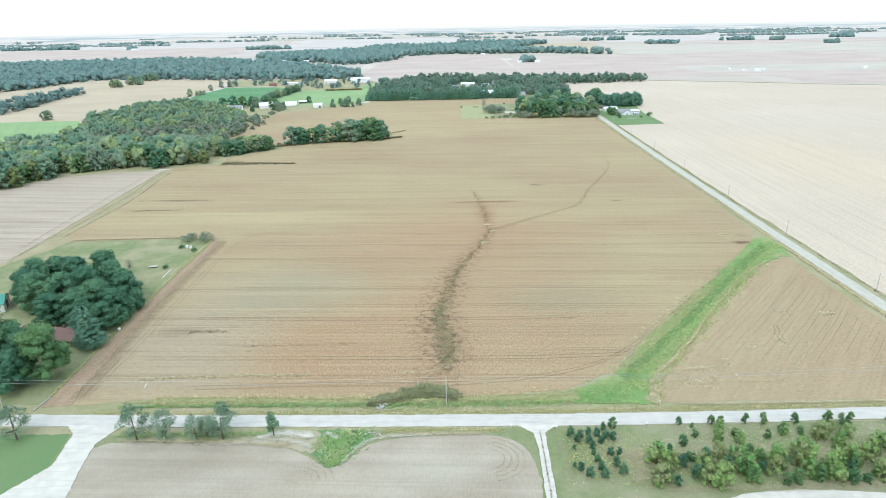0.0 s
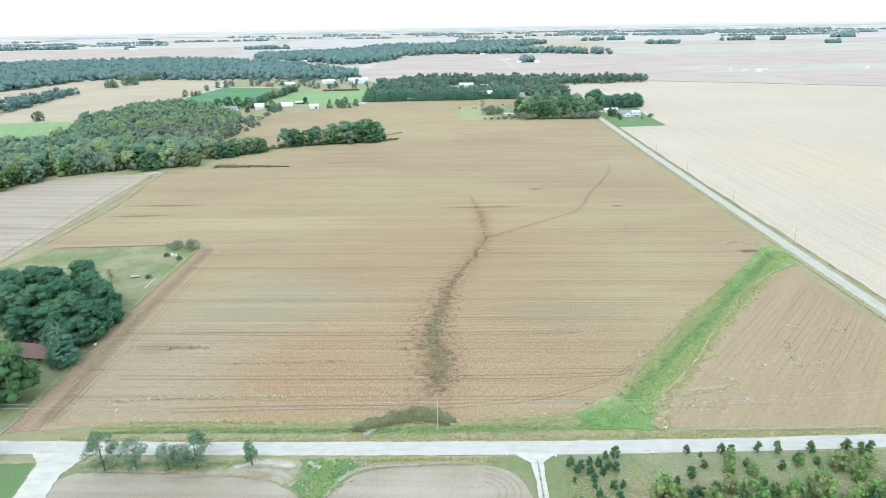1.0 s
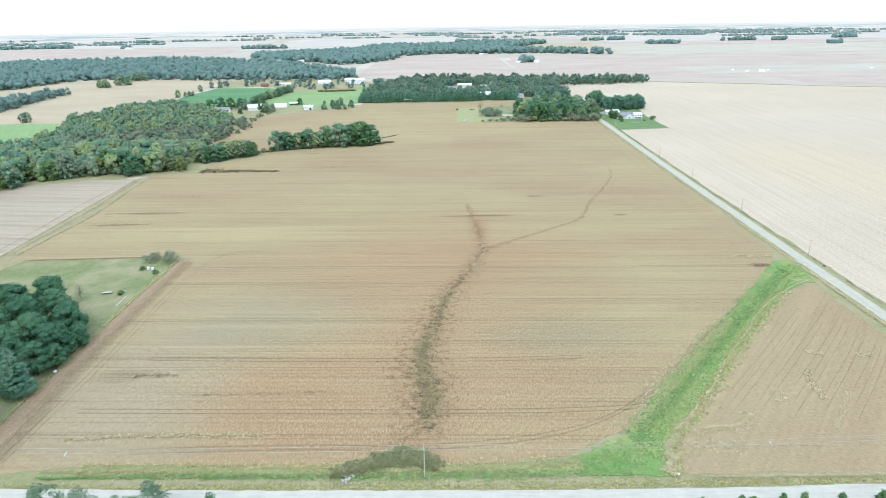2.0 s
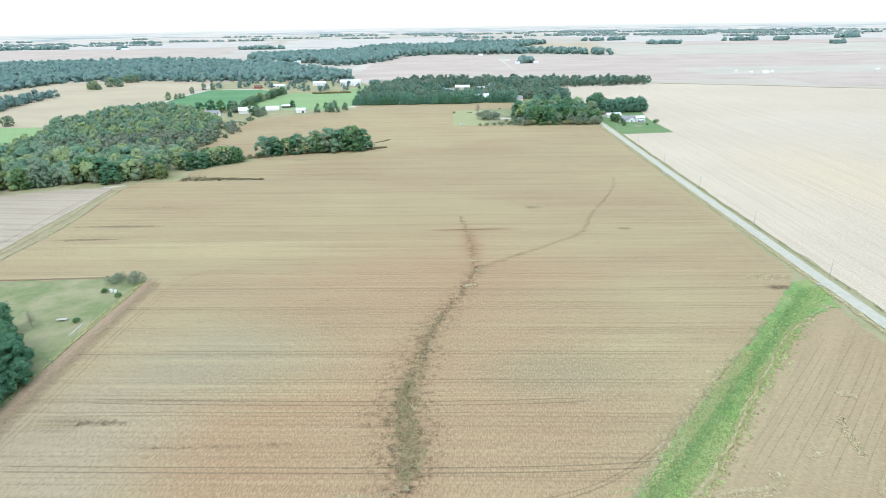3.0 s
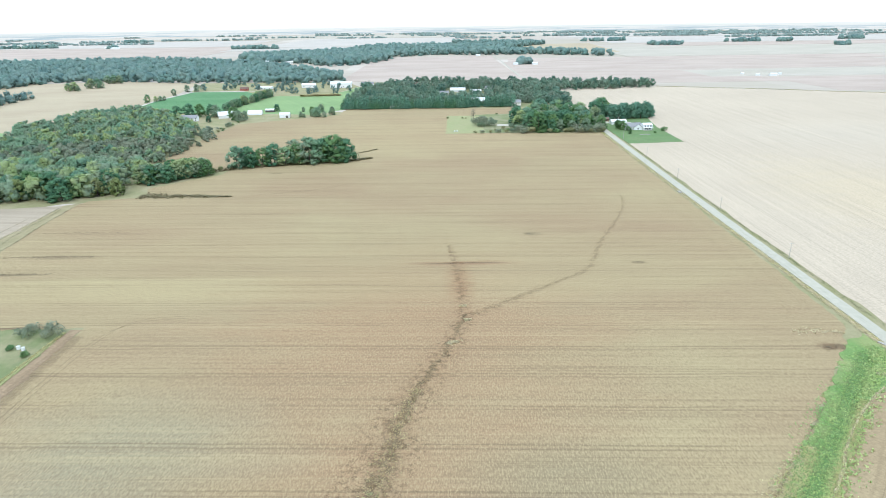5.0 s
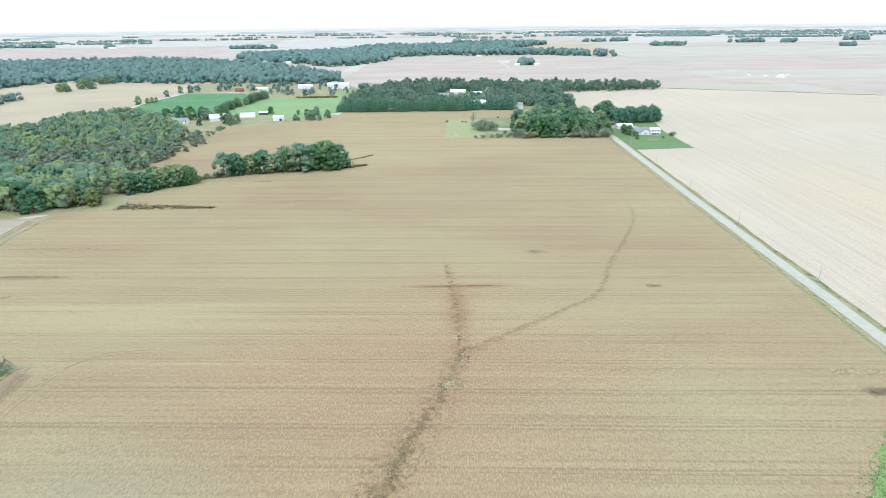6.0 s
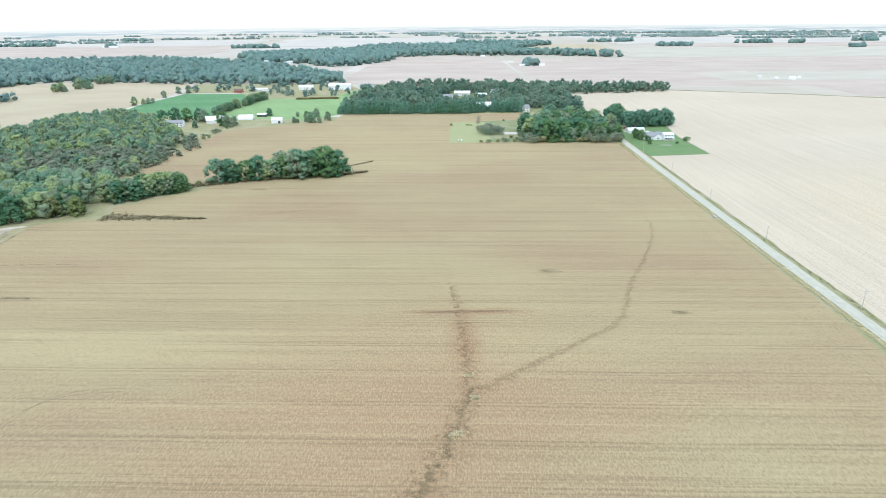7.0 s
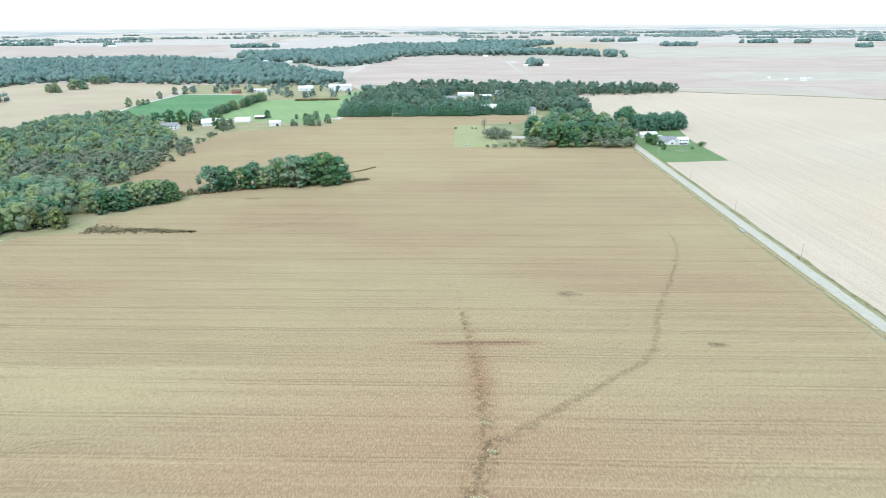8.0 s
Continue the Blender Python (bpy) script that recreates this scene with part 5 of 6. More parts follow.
# far farms
for x, y, w, what in [(237, 1880, 13, "white farm house far off"), (290, 1876, 15, "white farm shed far off"), (262, 1890, 10, "white barn far off"),
                      (700, 1447, 7, "white farm shed far off"), (729, 1440, 14, "white farm house far off"), (685, 1486, 6, "white machine shed far off"), (758, 1467, 6, "small white barn far off"), (992, 1464, 9, "white farm house by a far lane"),
                      (-1680, 3440, 50, "white farm building by far trees"), (-1640, 3420, 40, "white shed by far trees"), (-620, 1505, 14, "white house at the wood's edge"),
                      (-468, 930, 9, "white cottage at the wood's edge"), (-486, 900, 7, "small white shed at the wood's edge"), (160, 2330, 15, "white farm house before the far woods"),
                      (-500, 2080, 30, "pale roofed farm in the far woods"), (-440, 2075, 24, "pale roofed shed in the far woods")]:
    s = shrink(x, y)
    f = place(x, y)
    house("far_building", f.x, f.y, 5, w * s, min(14, w * 0.6) * s, min(5, 2.4 + w * 0.1) * s, min(8.5, 3.4 + w * 0.18) * s, M_WHITE, M_ROOF_W, what, z=f.z)

# ---- utility poles and wires ----
def utility_pole(name, h, arm_turn, label):
    base = tagged(new(name), label, "utility pole")
    part("pole", mesh_of("pole", *tube([(0, 0, -0.2), (0, 0, h * 0.5), (0, 0, h)], [0.17, 0.15, 0.11], 10), M_POLE, True), base)
    arm = part("crossarm", mesh_of("crossarm", *box(-1.1, 1.1, -0.06, 0.06, h - 0.75, h - 0.6), M_POLE), base)
    for o in (-1.0, -0.4, 1.0):
        part("insulator", mesh_of("insulator", *tube([(o, 0, h - 0.6), (o, 0, h - 0.4)], [0.06, 0.04], 8), M_WHITE, True), arm)
    base.rotation_euler[2] = radians(arm_turn)
    return base


pole = utility_pole("utility_pole", 10.8, 90, "tall weathered wooden utility pole beside the road")
pole.matrix_basis = pose(0.2, 170.2, 0, 0, 0, 90)
for x, y, t in [(-150, 173.5, 90), (150, 172.0, 90), (-300, 178, 90), (300, 174, 90)]:
    tagged(copy_thing(pole, pose(x, y, 0, 0, 0, t)), group="road poles")
side = utility_pole("utility_pole", 9.2, 2, "weathered wooden utility pole along the side road")
side.matrix_basis = pose(199.5, 253, 0, 0, 0, 2)
for x, y in [(199, 174), (200.3, 332), (201.2, 410), (202.8, 496), (205.3, 578), (207.8, 660), (211, 745), (214.5, 840)]:
    tagged(copy_thing(side, pose(x, y, 0, 0, 0, 2)), group="side road poles")


def wire(points, label, radius=0.035, sag=1.2):
    line = []
    for a, b in zip(points[:-1], points[1:]):
        for k in range(12):
            f = k / 12
            p = Vector(a).lerp(Vector(b), f)
            line.append(p - Vector((0, 0, 4 * sag * f * (1 - f))))
    line.append(Vector(points[-1]))
    tagged(new("power_line", mesh_of("power_line", *tube(line, [radius] * len(line), 5), M_WIRE, True)), label, "power line")


for o, h in ((-1.0, 10.45), (1.0, 10.45)):
    wire([(-300, 178 + o, h), (-150, 173.5 + o, h), (0.2, 170.2 + o, h), (150, 172 + o, h), (300, 174 + o, h)], "thin bright power line along the paved road")
for x, y, z, t in [(-99, 171.5, 9.6, 40), (96, 171.0, 9.6, -35)]:
    m = new("wire_marker", mesh_of("wire_marker", *tube([(-0.9, 0, 0), (-0.3, 0, 0.05), (0.9, 0, 0)], [0.12, 0.16, 0.10], 8), M_WHITE, True))
    m.matrix_basis = pose(x, y, z - 0.55, 0, -55 if t > 0 else 55, 0)
    tagged(m, "white tubular marker on a power line", "wire marker")

# ---- yard cluster, road trees, grove ----
oaks = Stock(tree("broad", 11, 16, M_LEAF_DK, 5200, 0.46, "large dark green yard tree with a full crown", width=0.40, base=0.16, boughs=64, fat=0.62),
             tree("broad", 12, 15, M_LEAF_DK, 5000, 0.46, "large dark green yard tree with a full crown", width=0.42, base=0.14, boughs=64, fat=0.62),
             tree("broad", 13, 17, M_LEAF, 5200, 0.46, "tall green yard tree with a full crown", width=0.38, base=0.15, boughs=64, fat=0.62))
for x, y, s, k in [(-144.5, 191, 1.42, 2), (-153, 184, 1.15, 1), (-156, 195, 1.1, 0), (-168, 191, 1.2, 2), (-178, 190, 1.1, 0), (-192, 188, 1.2, 2), (-165, 202, 1.05, 1), (-174, 205, 1.1, 2),
                   (-195, 268, 1.1, 0), (-189, 277, 1.0, 1), (-178, 272, 1.05, 0), (-171, 284, 1.0, 1), (-183, 249, 1.15, 1), (-171, 248, 1.15, 0), (-167, 259, 1.1, 1), (-159, 268, 1.0, 0),
                   (-146, 255, 0.9, 0), (-139.5, 249, 0.6, 1), (-144, 240, 0.95, 1), (-157, 233, 1.0, 0), (-167, 231, 1.0, 1), (-139.5, 233, 0.58, 0), (-154, 244, 1.05, 1), (-193, 258, 1.05, 1),
                   (-143, 228, 0.82, 0), (-150, 261, 0.85, 1), (-140, 243, 0.55, 0)]:
    oaks.plant(x, y, s * 1.1, 0.88, k, "yard trees")
spruce = Stock(tree("conifer", 21, 19, M_LEAF_BL, 5000, 0.42, "tall blue-green layered conifer beside the farmhouse", "conifer", 0.26, boughs=16, name="conifer"))
spruce.plant(-141.4, 213.8, 1.14, 0.95)
spruce.plant(-150, 222, 0.85, 0.95)
airy = Stock(tree("broad", 31, 13, M_LEAF_WI, 2600, 0.34, "airy grey-green roadside tree with open crown", width=0.40, base=0.24, boughs=34, limbs=12, trunk=0.018, fat=0.62, dense=False),
             tree("broad", 32, 12, M_LEAF_WI, 2300, 0.34, "airy grey-green roadside tree with open crown", width=0.42, base=0.22, boughs=30, limbs=12, trunk=0.018, fat=0.62, dense=False),
             tree("broad", 33, 9, M_LEAF_DK, 1100, 0.36, "young dark green tree in trampled straw", width=0.27, base=0.28, boughs=22, limbs=10, fat=0.8, dense=False))
for x, y, s, k in [(-95.7, 154.8, 1.0, 0), (-86.8, 155.0, 0.9, 1), (-77.2, 154.7, 0.8, 1), (-73.6, 155.6, 0.7, 1), (-69.2, 155.0, 0.95, 0), (-134, 156.5, 0.9, 0)]:
    airy.plant(x, y, s * 1.12, 0.92, k, "roadside trees")
airy.plant(-53.6, 155.9, 1.0, 1.0, 2)

mids = [tree("broad", 41 + k, 17, leaf, 1600, 0.50, label, width=w * 1.15, base=0.05, boughs=60, limbs=6, fat=0.58)
        for k, (leaf, w, label) in enumerate([(M_LEAF, 0.42, "full green broadleaf tree at a field edge"), (M_LEAF_DK, 0.44, "dark green broadleaf tree at a field edge"),
                                              (M_LEAF_WO, 0.40, "olive green broadleaf tree at a wood's edge"), (M_LEAF_YE, 0.40, "yellowing broadleaf tree at a wood's edge"),
                                              (M_LEAF_WI, 0.40, "grey-green broadleaf tree at a wood's edge")])]
woods = Stock(*mids)
rng = random.Random(5)
for x, y, s in [(-158, 640, 1.1), (-148, 644, 0.95), (-128, 652, 1.0), (-118, 650, 0.75), (-108, 656, 1.0), (-97, 655, 1.1), (-86, 659, 1.15), (-76, 661, 1.25), (-67, 663, 1.1),
                (-138, 650, 0.8), (-152, 650, 0.9), (-112, 663, 0.95), (-90, 668, 1.0)]:
    woods.plant(x, y, s * 1.28, 0.86, rng.choice((0, 1, 1, 2, 2)), "grove trees")
# the front rows of the west woods
front = [(-420, 425), (-348, 466), (-330, 510), (-291, 531), (-249, 539), (-214, 546)]
for i in range(len(front) - 1):
    (x0, y0), (x1, y1) = front[i], front[i + 1]
    k = int(math.hypot(x1 - x0, y1 - y0) / 6.5)
    for j in range(k):
        f = (j + rng.random()) / k
        back = rng.choice((4, 6, 12, 18))
        woods.plant(x0 + (x1 - x0) * f - back * 0.4 + rng.gauss(0, 1.5), y0 + (y1 - y0) * f + back + rng.gauss(0, 1.5), rng.uniform(0.8, 1.35), rng.uniform(0.85, 1.0),
                    rng.choice((0, 1, 2, 2, 3, 3, 4)), "edge trees of the woods")
for j in range(24):
    f, back = j / 23, rng.choice((2, 5, 9))
    woods.plant(-213 + 38 * f - 0.6 * back + rng.gauss(0, 1), 581 + 32 * f + back + rng.gauss(0, 1.5), rng.uniform(0.8, 1.05) * (1 - 0.2 * f), 0.95, rng.choice((0, 0, 1, 2)), "edge trees of the woods")
wood_w = [(-430, 430), (-350, 478), (-330, 520), (-291, 540), (-249, 548), (-224, 556), (-228, 580), (-226, 610), (-238, 640), (-243, 672), (-246, 712), (-245, 775), (-252, 818), (-300, 893), (-345, 970),
          (-400, 1010), (-452, 1015), (-480, 970), (-476, 890), (-500, 872), (-455, 770), (-442, 690), (-450, 600), (-560, 520)]
inner = spots(wood_w, 10.0, 8, 0.6)
scrub = [(-400, 640), (-300, 640), (-235, 655), (-225, 790), (-250, 830), (-290, 770), (-345, 760), (-400, 720)]
low_ones = [p for p in inner if inside(*p, scrub) and (p[0] * 7 + p[1] * 3) % 9 > 2.5]
tall_ones = [p for p in inner if p not in low_ones]
wood_stuff("woods", [p for p in tall_ones if p[1] < 640], (10, 21), M_LEAF_WO, 210, 0.062, "dense mixed green woods beside the field", 51)
wood_stuff("woods", [p for p in tall_ones if 640 <= p[1] < 840], (6, 13), M_LEAF_WO, 170, 0.068, "green woods behind the scrub", 52)
wood_stuff("woods", [p for p in tall_ones if p[1] >= 840], (7, 14), M_LEAF_WO, 170, 0.068, "dark green woods before the farm", 153)
wood_stuff("scrub_woods", low_ones + spots(scrub, 12, 9), (4, 11), M_LEAF_SCRUB, 150, 0.078, "low grey-green scrub behind the field", 152, width=0.6)
edge_shrubs = []
# brush along the field spits
tufts("brush", along([(-202, 552), (-180, 550), (-158, 549), (-134, 547)], [13, 8, 5, 1.5], 460, 61), 0.6, M_DRYWEED, "brown dry brush on a field spit", 62, 4, 1.3, "brush")
tufts("brush", along([(-186, 624), (-164, 634), (-130, 648), (-90, 655), (-62, 664), (-44, 672)], [9, 7, 6, 5, 7, 1], 900, 63), 1.2, M_DRYWEED, "dry brush under the grove", 64, 4, 1.3, "brush")
for j in range(22):
    f = j / 21
    edge_shrubs.append((-242 + 6 * f + rng.gauss(0, 2.5), 790 + 118 * f + rng.gauss(0, 4)))
tufts("brush", along([(-66, 690), (-50, 705), (-42, 715)], [1.2, 1.8, 0.8], 55, 65), 0.7, M_DRYWEED, "thin brown brush in the field", 66, 4, 1.0, "brush")
low = [shrub(71, 4, 5, M_BRUSH, 420, 0.6, "low olive shrub by the grove"), shrub(72, 4.5, 6, M_LEAF_SCRUB, 520, 0.5, "grey-green half bare thicket shrub"), shrub(73, 3.5, 4, M_LEAF, 420, 0.5, "round green shrub in short grass")]
shrubs = Stock(*low)
for x, y, s, k in [(-176, 628, 0.9, 0), (-170, 632, 1.1, 0), (-120, 646, 0.9, 0), (-150.5, 338.5, 1.2, 1), (-141, 338, 1.1, 1), (-151, 327, 0.7, 2), (-141, 322, 1.0, 2), (-147, 296, 1.0, 2)]:
    shrubs.plant(x, y, s, 1.0, k, "field shrubs")
for x, y in edge_shrubs:
    shrubs.plant(x, y, rng.uniform(0.5, 1.1), 1.0, rng.choice((0, 0, 1, 2)), "edge shrubs")
brush_rng = random.Random(77)
for j in range(26):
    f = j / 25
    shrubs.plant(-22 + 26 * f + brush_rng.gauss(0, 1.2), 175 + 5.5 * math.sin(math.pi * f) * brush_rng.uniform(0.1, 1), brush_rng.uniform(0.25, 0.6), brush_rng.uniform(0.5, 0.8),
                 brush_rng.choice((0, 0, 0, 0, 2)), "roadside thicket")
bench = tagged(new("garden_table"), "weathered grey garden table on the lawn", "table")
part("top", mesh_of("top", *box(-2.2, 2.2, -0.9, 0.9, 0.7, 0.8), M_POLE), bench)
for sx in (-1.8, 1.8):
    for sy in (-0.7, 0.7):
        part("leg", mesh_of("leg", *box(sx - 0.08, sx + 0.08, sy - 0.08, sy + 0.08, 0, 0.7), M_POLE), bench)
bench.matrix_basis = pose(-154, 298, 0.07, 0, 0, 8)
for i, (x, y) in enumerate([(-147.5, 327.5), (-145, 326.5)]):
    hive = tagged(new("bee_hive"), "small white bee hive box on the grass", "bee hive", "yard hives")
    part("box", mesh_of("box", *box(-0.5, 0.5, -0.5, 0.5, 0, 1.3), M_WHITE), hive)
    part("lid", mesh_of("lid", *box(-0.6, 0.6, -0.6, 0.6, 1.3, 1.45), M_ROOF_W), hive)
    hive.matrix_basis = pose(x, y, 0.07, 0, 0, 12 * i)
stripped = bare_tree(81, 9, "leafless grey tree behind the farmhouse")
stripped.matrix_basis = pose(-183, 213, 0.07)
copy_thing(stripped, pose(-163, 292, 0.07, 0, 0, 70) @ Matrix.Scale(0.9, 4))
copy_thing(stripped, pose(63, 890, 0.2, 0, 0, 140) @ Matrix.Scale(1.7, 4))

# ---- nursery plot south of the road ----
young = [tree("broad", 91 + k, 5, leaf, 760, 0.28, label, width=w, base=b, boughs=26, limbs=5, name="young_tree", trunk=0.014, fat=0.72)
         for k, (leaf, w, b, label) in enumerate([(M_LEAF_DK, 0.36, 0.10, "small dark green nursery tree"), (M_LEAF, 0.34, 0.2, "small round nursery tree on a thin stem"),
                                                  (M_LEAF_NU, 0.46, 0.04, "bushy light green young tree"), (M_LEAF_NU, 0.55, 0.02, "spreading yellow-green young tree"),
                                                  (M_LEAF, 0.48, 0.04, "bushy green young tree")])]
nursery = Stock(*young)
for x, y, s in [(38, 153.5, 0.7), (41, 152.5, 0.75), (43.5, 154, 0.7), (46, 153, 0.8), (48.5, 152, 0.8), (39.5, 150.5, 0.8), (43, 150, 0.8), (46.5, 149.5, 0.7), (50.5, 151, 0.85),
                (43.5, 147, 0.75), (38, 147, 0.45), (50.5, 144.5, 0.65), (48, 144, 0.8), (43, 144.5, 0.5), (43.5, 141.5, 0.7), (48.5, 139.5, 0.85), (49.5, 136.5, 0.95),
                (43.8, 138, 0.8), (38, 138, 0.75), (40, 135.5, 0.9), (44, 135, 0.85), (36.5, 139.5, 0.45)]:
    nursery.plant(x, y, s * 1.15, 0.95, 0, "nursery rows")
for x, y, s in [(51.5, 156.0, 0.95), (48.5, 155.5, 0.7), (72.6, 157.2, 0.75), (76.3, 156, 0.45), (82.7, 157.2, 0.85), (85.5, 157, 0.8), (93.5, 157.5, 0.9), (98.7, 156.8, 1.0),
                (108.5, 156.8, 0.95), (119.0, 157.2, 1.05), (122.5, 156, 0.95), (125.5, 156.5, 1.0), (138, 156.5, 0.9)]:
    nursery.plant(x, y, s * 1.0, 1.0, 1, "verge trees")
rng = random.Random(17)
plot = [(57.5, 131.5), (72, 130), (140, 131), (140, 155), (82, 154.5), (66, 150), (60, 142)]
for x, y in spots(plot, 4.4, 18, 0.7):
    if rng.random() < (0.9 if y < 142 else 0.62):
        near = 1.02 if y < 141 else 0.74
        nursery.plant(x, y, near * rng.uniform(0.75, 1.3), rng.uniform(0.85, 1.15), rng.choice((2, 2, 3, 3, 4, 4, 0)), "overgrown nursery plot")

# ---- hamlet and farm trees ----
rng = random.Random(23)
for x, y in spots([(110, 806), (128, 797), (203, 797), (205, 850), (200, 885), (140, 905), (108, 860)], 11, 24):
    woods.plant(x, y, rng.uniform(0.85, 1.3), 1.0, rng.choice((0, 1, 1, 2, 4, 4)), "grove by the white house")
for x in range(112, 204, 6):
    shrubs.plant(x + rng.gauss(0, 1.5), 796 + rng.gauss(0, 2.5), rng.uniform(1.2, 2.1), 1.0, rng.choice((0, 1, 2, 0)), "brushy grove edge")
for x, y, s, k in [(31, 905, 0.9, 0), (50, 905, 0.6, 0), (54, 904, 0.6, 0), (66, 846, 1.9, 1), (74, 850, 2.3, 1), (82, 846, 1.7, 1), (70, 840, 1.4, 1), (60, 797, 0.9, 0), (68, 796, 0.8, 1), (77, 799, 1.0, 0), (86, 798, 0.9, 1),
                   (95, 800, 1.1, 0), (103, 797, 1.0, 1), (94, 822, 1.2, 0), (99, 812, 1.3, 2), (106, 820, 1.4, 1), (106, 850, 1.2, 2), (84, 812, 0.8, 0), (97, 938, 0.9, 2), (112, 812, 1.5, 1),
                   (270.5, 796, 2.2, 2), (257.4, 783, 1.1, 2)]:
    shrubs.plant(x, y, s, 1.0, k, "garden shrubs")
firs = [tree("conifer", 61 + k, 9, M_LEAF_BL if k else M_LEAF_DK, 420, 0.75, "dense dark evergreen in a planted row", "conifer", 0.30, boughs=9, name="evergreen") for k in range(2)]
evergreens = Stock(*firs)
for row in range(3):
    for j in range(46):
        x = -118 + j * 5.5 + rng.gauss(0, 0.7)
        if not (75 < x < 90 and row < 2) and not (-22 < x < -8 and row == 0):
            evergreens.plant(x, 1008 + row * 6 + (8 if 60 < x else 0) + rng.gauss(0, 1), rng.uniform(1.15, 1.6), 1.0, None, "evergreen rows")
pines = Stock(*[tree("broad", 68 + k, 15, M_LEAF_BL, 1000, 0.75, "dense blue-green pine behind the white house", "pine", 0.42, 0.08, 40, 4, "pine", fat=0.7) for k in range(2)])
for j in range(30):
    pines.plant(222 + (j % 12) * 6.0 + rng.gauss(0, 1.2), 884 + (j // 12) * 8 + (j % 12) * 0.6 + rng.gauss(0, 1.5), rng.uniform(0.95, 1.2), 1.0, None, "pines behind the white house")
for x, y, s in [(222, 895, 1.5), (215, 888, 1.35), (229, 905, 1.4), (227, 824, 0.5), (225, 814, 0.55), (228, 806, 0.6), (229, 781, 0.3), (231, 797, 0.35)]:
    woods.plant(x, y, s, 1.0, rng.choice((0, 1)), "garden trees")
for x, y, s, k in [(-318, 950, 1.1, 1), (-305, 955, 1.0, 0), (-292, 962, 0.95, 1), (-282, 950, 0.85, 2), (-330, 940, 1.0, 1), (-276, 905, 0.5, 1), (-240, 912, 1.05, 4), (-247, 918, 1.0, 0),
                   (-234, 920, 0.9, 4), (-212, 1000, 0.6, 1), (-172, 990, 0.5, 4), (-150, 945, 0.75, 4), (-143, 938, 0.7, 2), (-146, 985, 0.6, 2), (-158, 980, 0.5, 0), (-126, 955, 0.85, 4),
                   (-133, 935, 0.6, 4), (-165, 938, 0.4, 2), (-160, 935, 0.4, 4)]:
    woods.plant(x, y, s, 1.0, k, "farmstead trees")
for j in range(34):
    f = j / 33
    woods.plant(-290 + 22 * f + rng.gauss(0, 2), 1012 + 180 * f + rng.gauss(0, 3), rng.uniform(0.5, 0.78), 1.0, rng.choice((1, 2, 2)), "hedge trees between green fields")
for x, y, s in [(-449, 1116, 0.7), (-444, 1135, 0.45), (-439, 1141, 0.45), (-436, 1150, 0.4), (-448, 1218, 0.9), (-446, 1274, 1.0), (-430, 1280, 1.1), (-690, 1318, 0.8), (-681, 1322, 0.9), (-672, 1319, 0.8), (-685, 1330, 0.8),
                (-684, 1372, 0.9), (-674, 1370, 1.0), (-664, 1374, 0.95), (-656, 1371, 0.8), (-690, 1466, 0.9), (-678, 1470, 0.95), (-667, 1472, 0.9), (-550, 852, 0.95), (-546, 856, 0.7)]:
    woods.plant(x, y, s, 1.0, rng.choice((2, 4, 2)), "field trees")
tufts("hedge", along([(-215, 1180), (-190, 1182), (-150, 1186)], 6, 250, 67), 3.0, M_WEED, "scrubby hedge behind the hay field", 68, 4, 2.0, "hedge")
tufts("hedge", along([(419, 1268), (600, 1190), (690, 1140), (900, 1060)], 3, 380, 69), 0.8, M_WEED, "thin dark hedge line across pale fields", 70, 4, 1.6, "hedge")
wood_stuff("hamlet_woods", [p for p in spots([(-118, 1030), (-60, 1026), (60, 1032), (70, 1060), (150, 1040), (215, 1000), (225, 1215), (405, 1240), (425, 1300), (240, 1330), (150, 1345),
                                             (-10, 1390), (-60, 1360), (-120, 1250)], 14, 25)
                            if not (((p[0] - 62) / 62) ** 2 + ((p[1] - 1150) / 48) ** 2 < 1 and (p[0] * 3 + p[1]) % 5 > 0.8)
                            and not any(abs(p[0] - x) < 24 and -26 < p[1] - y < 12 for x, y in [(26, 1170), (54, 1215), (112, 1240), (84, 1190), (-18, 1330), (-70, 1300), (79, 1046)])],
           (11, 19), M_LEAF_HAM, 110, 0.085, "green trees of a hamlet", 53)
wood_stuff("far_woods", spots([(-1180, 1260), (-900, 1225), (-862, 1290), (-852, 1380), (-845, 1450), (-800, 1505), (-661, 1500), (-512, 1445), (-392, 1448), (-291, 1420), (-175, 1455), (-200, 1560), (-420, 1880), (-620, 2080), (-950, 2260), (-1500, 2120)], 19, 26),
           (14, 22), M_LEAF_FAR_HAZE, 24, 0.12, "wide band of woods beyond the hay fields", 54, kinds=8)
wood_stuff("west_woods", spots([(-645, 890), (-652, 964), (-668, 1064), (-684, 1190), (-700, 1215), (-720, 1190), (-715, 1060), (-712, 900)], 14, 27), (11, 17), M_LEAF_FAR_HAZE, 60, 0.10, "belt of trees across a tan field", 55)
wood_stuff("far_woods", spots([(-560, 2080), (-420, 2060), (-260, 1890), (-150, 2080), (-130, 2230), (-170, 2500), (-330, 2750), (-700, 2450)], 26, 28), (18, 26), M_LEAF_FAR_HAZE, 24, 0.12,
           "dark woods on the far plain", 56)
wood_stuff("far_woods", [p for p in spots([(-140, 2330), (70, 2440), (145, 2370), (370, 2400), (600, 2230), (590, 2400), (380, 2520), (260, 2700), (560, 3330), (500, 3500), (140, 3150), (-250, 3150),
                                           (-350, 2900)], 28, 29)], (18, 26), M_LEAF_FAR_HAZE, 24, 0.12, "broad woods on the far plain", 57)
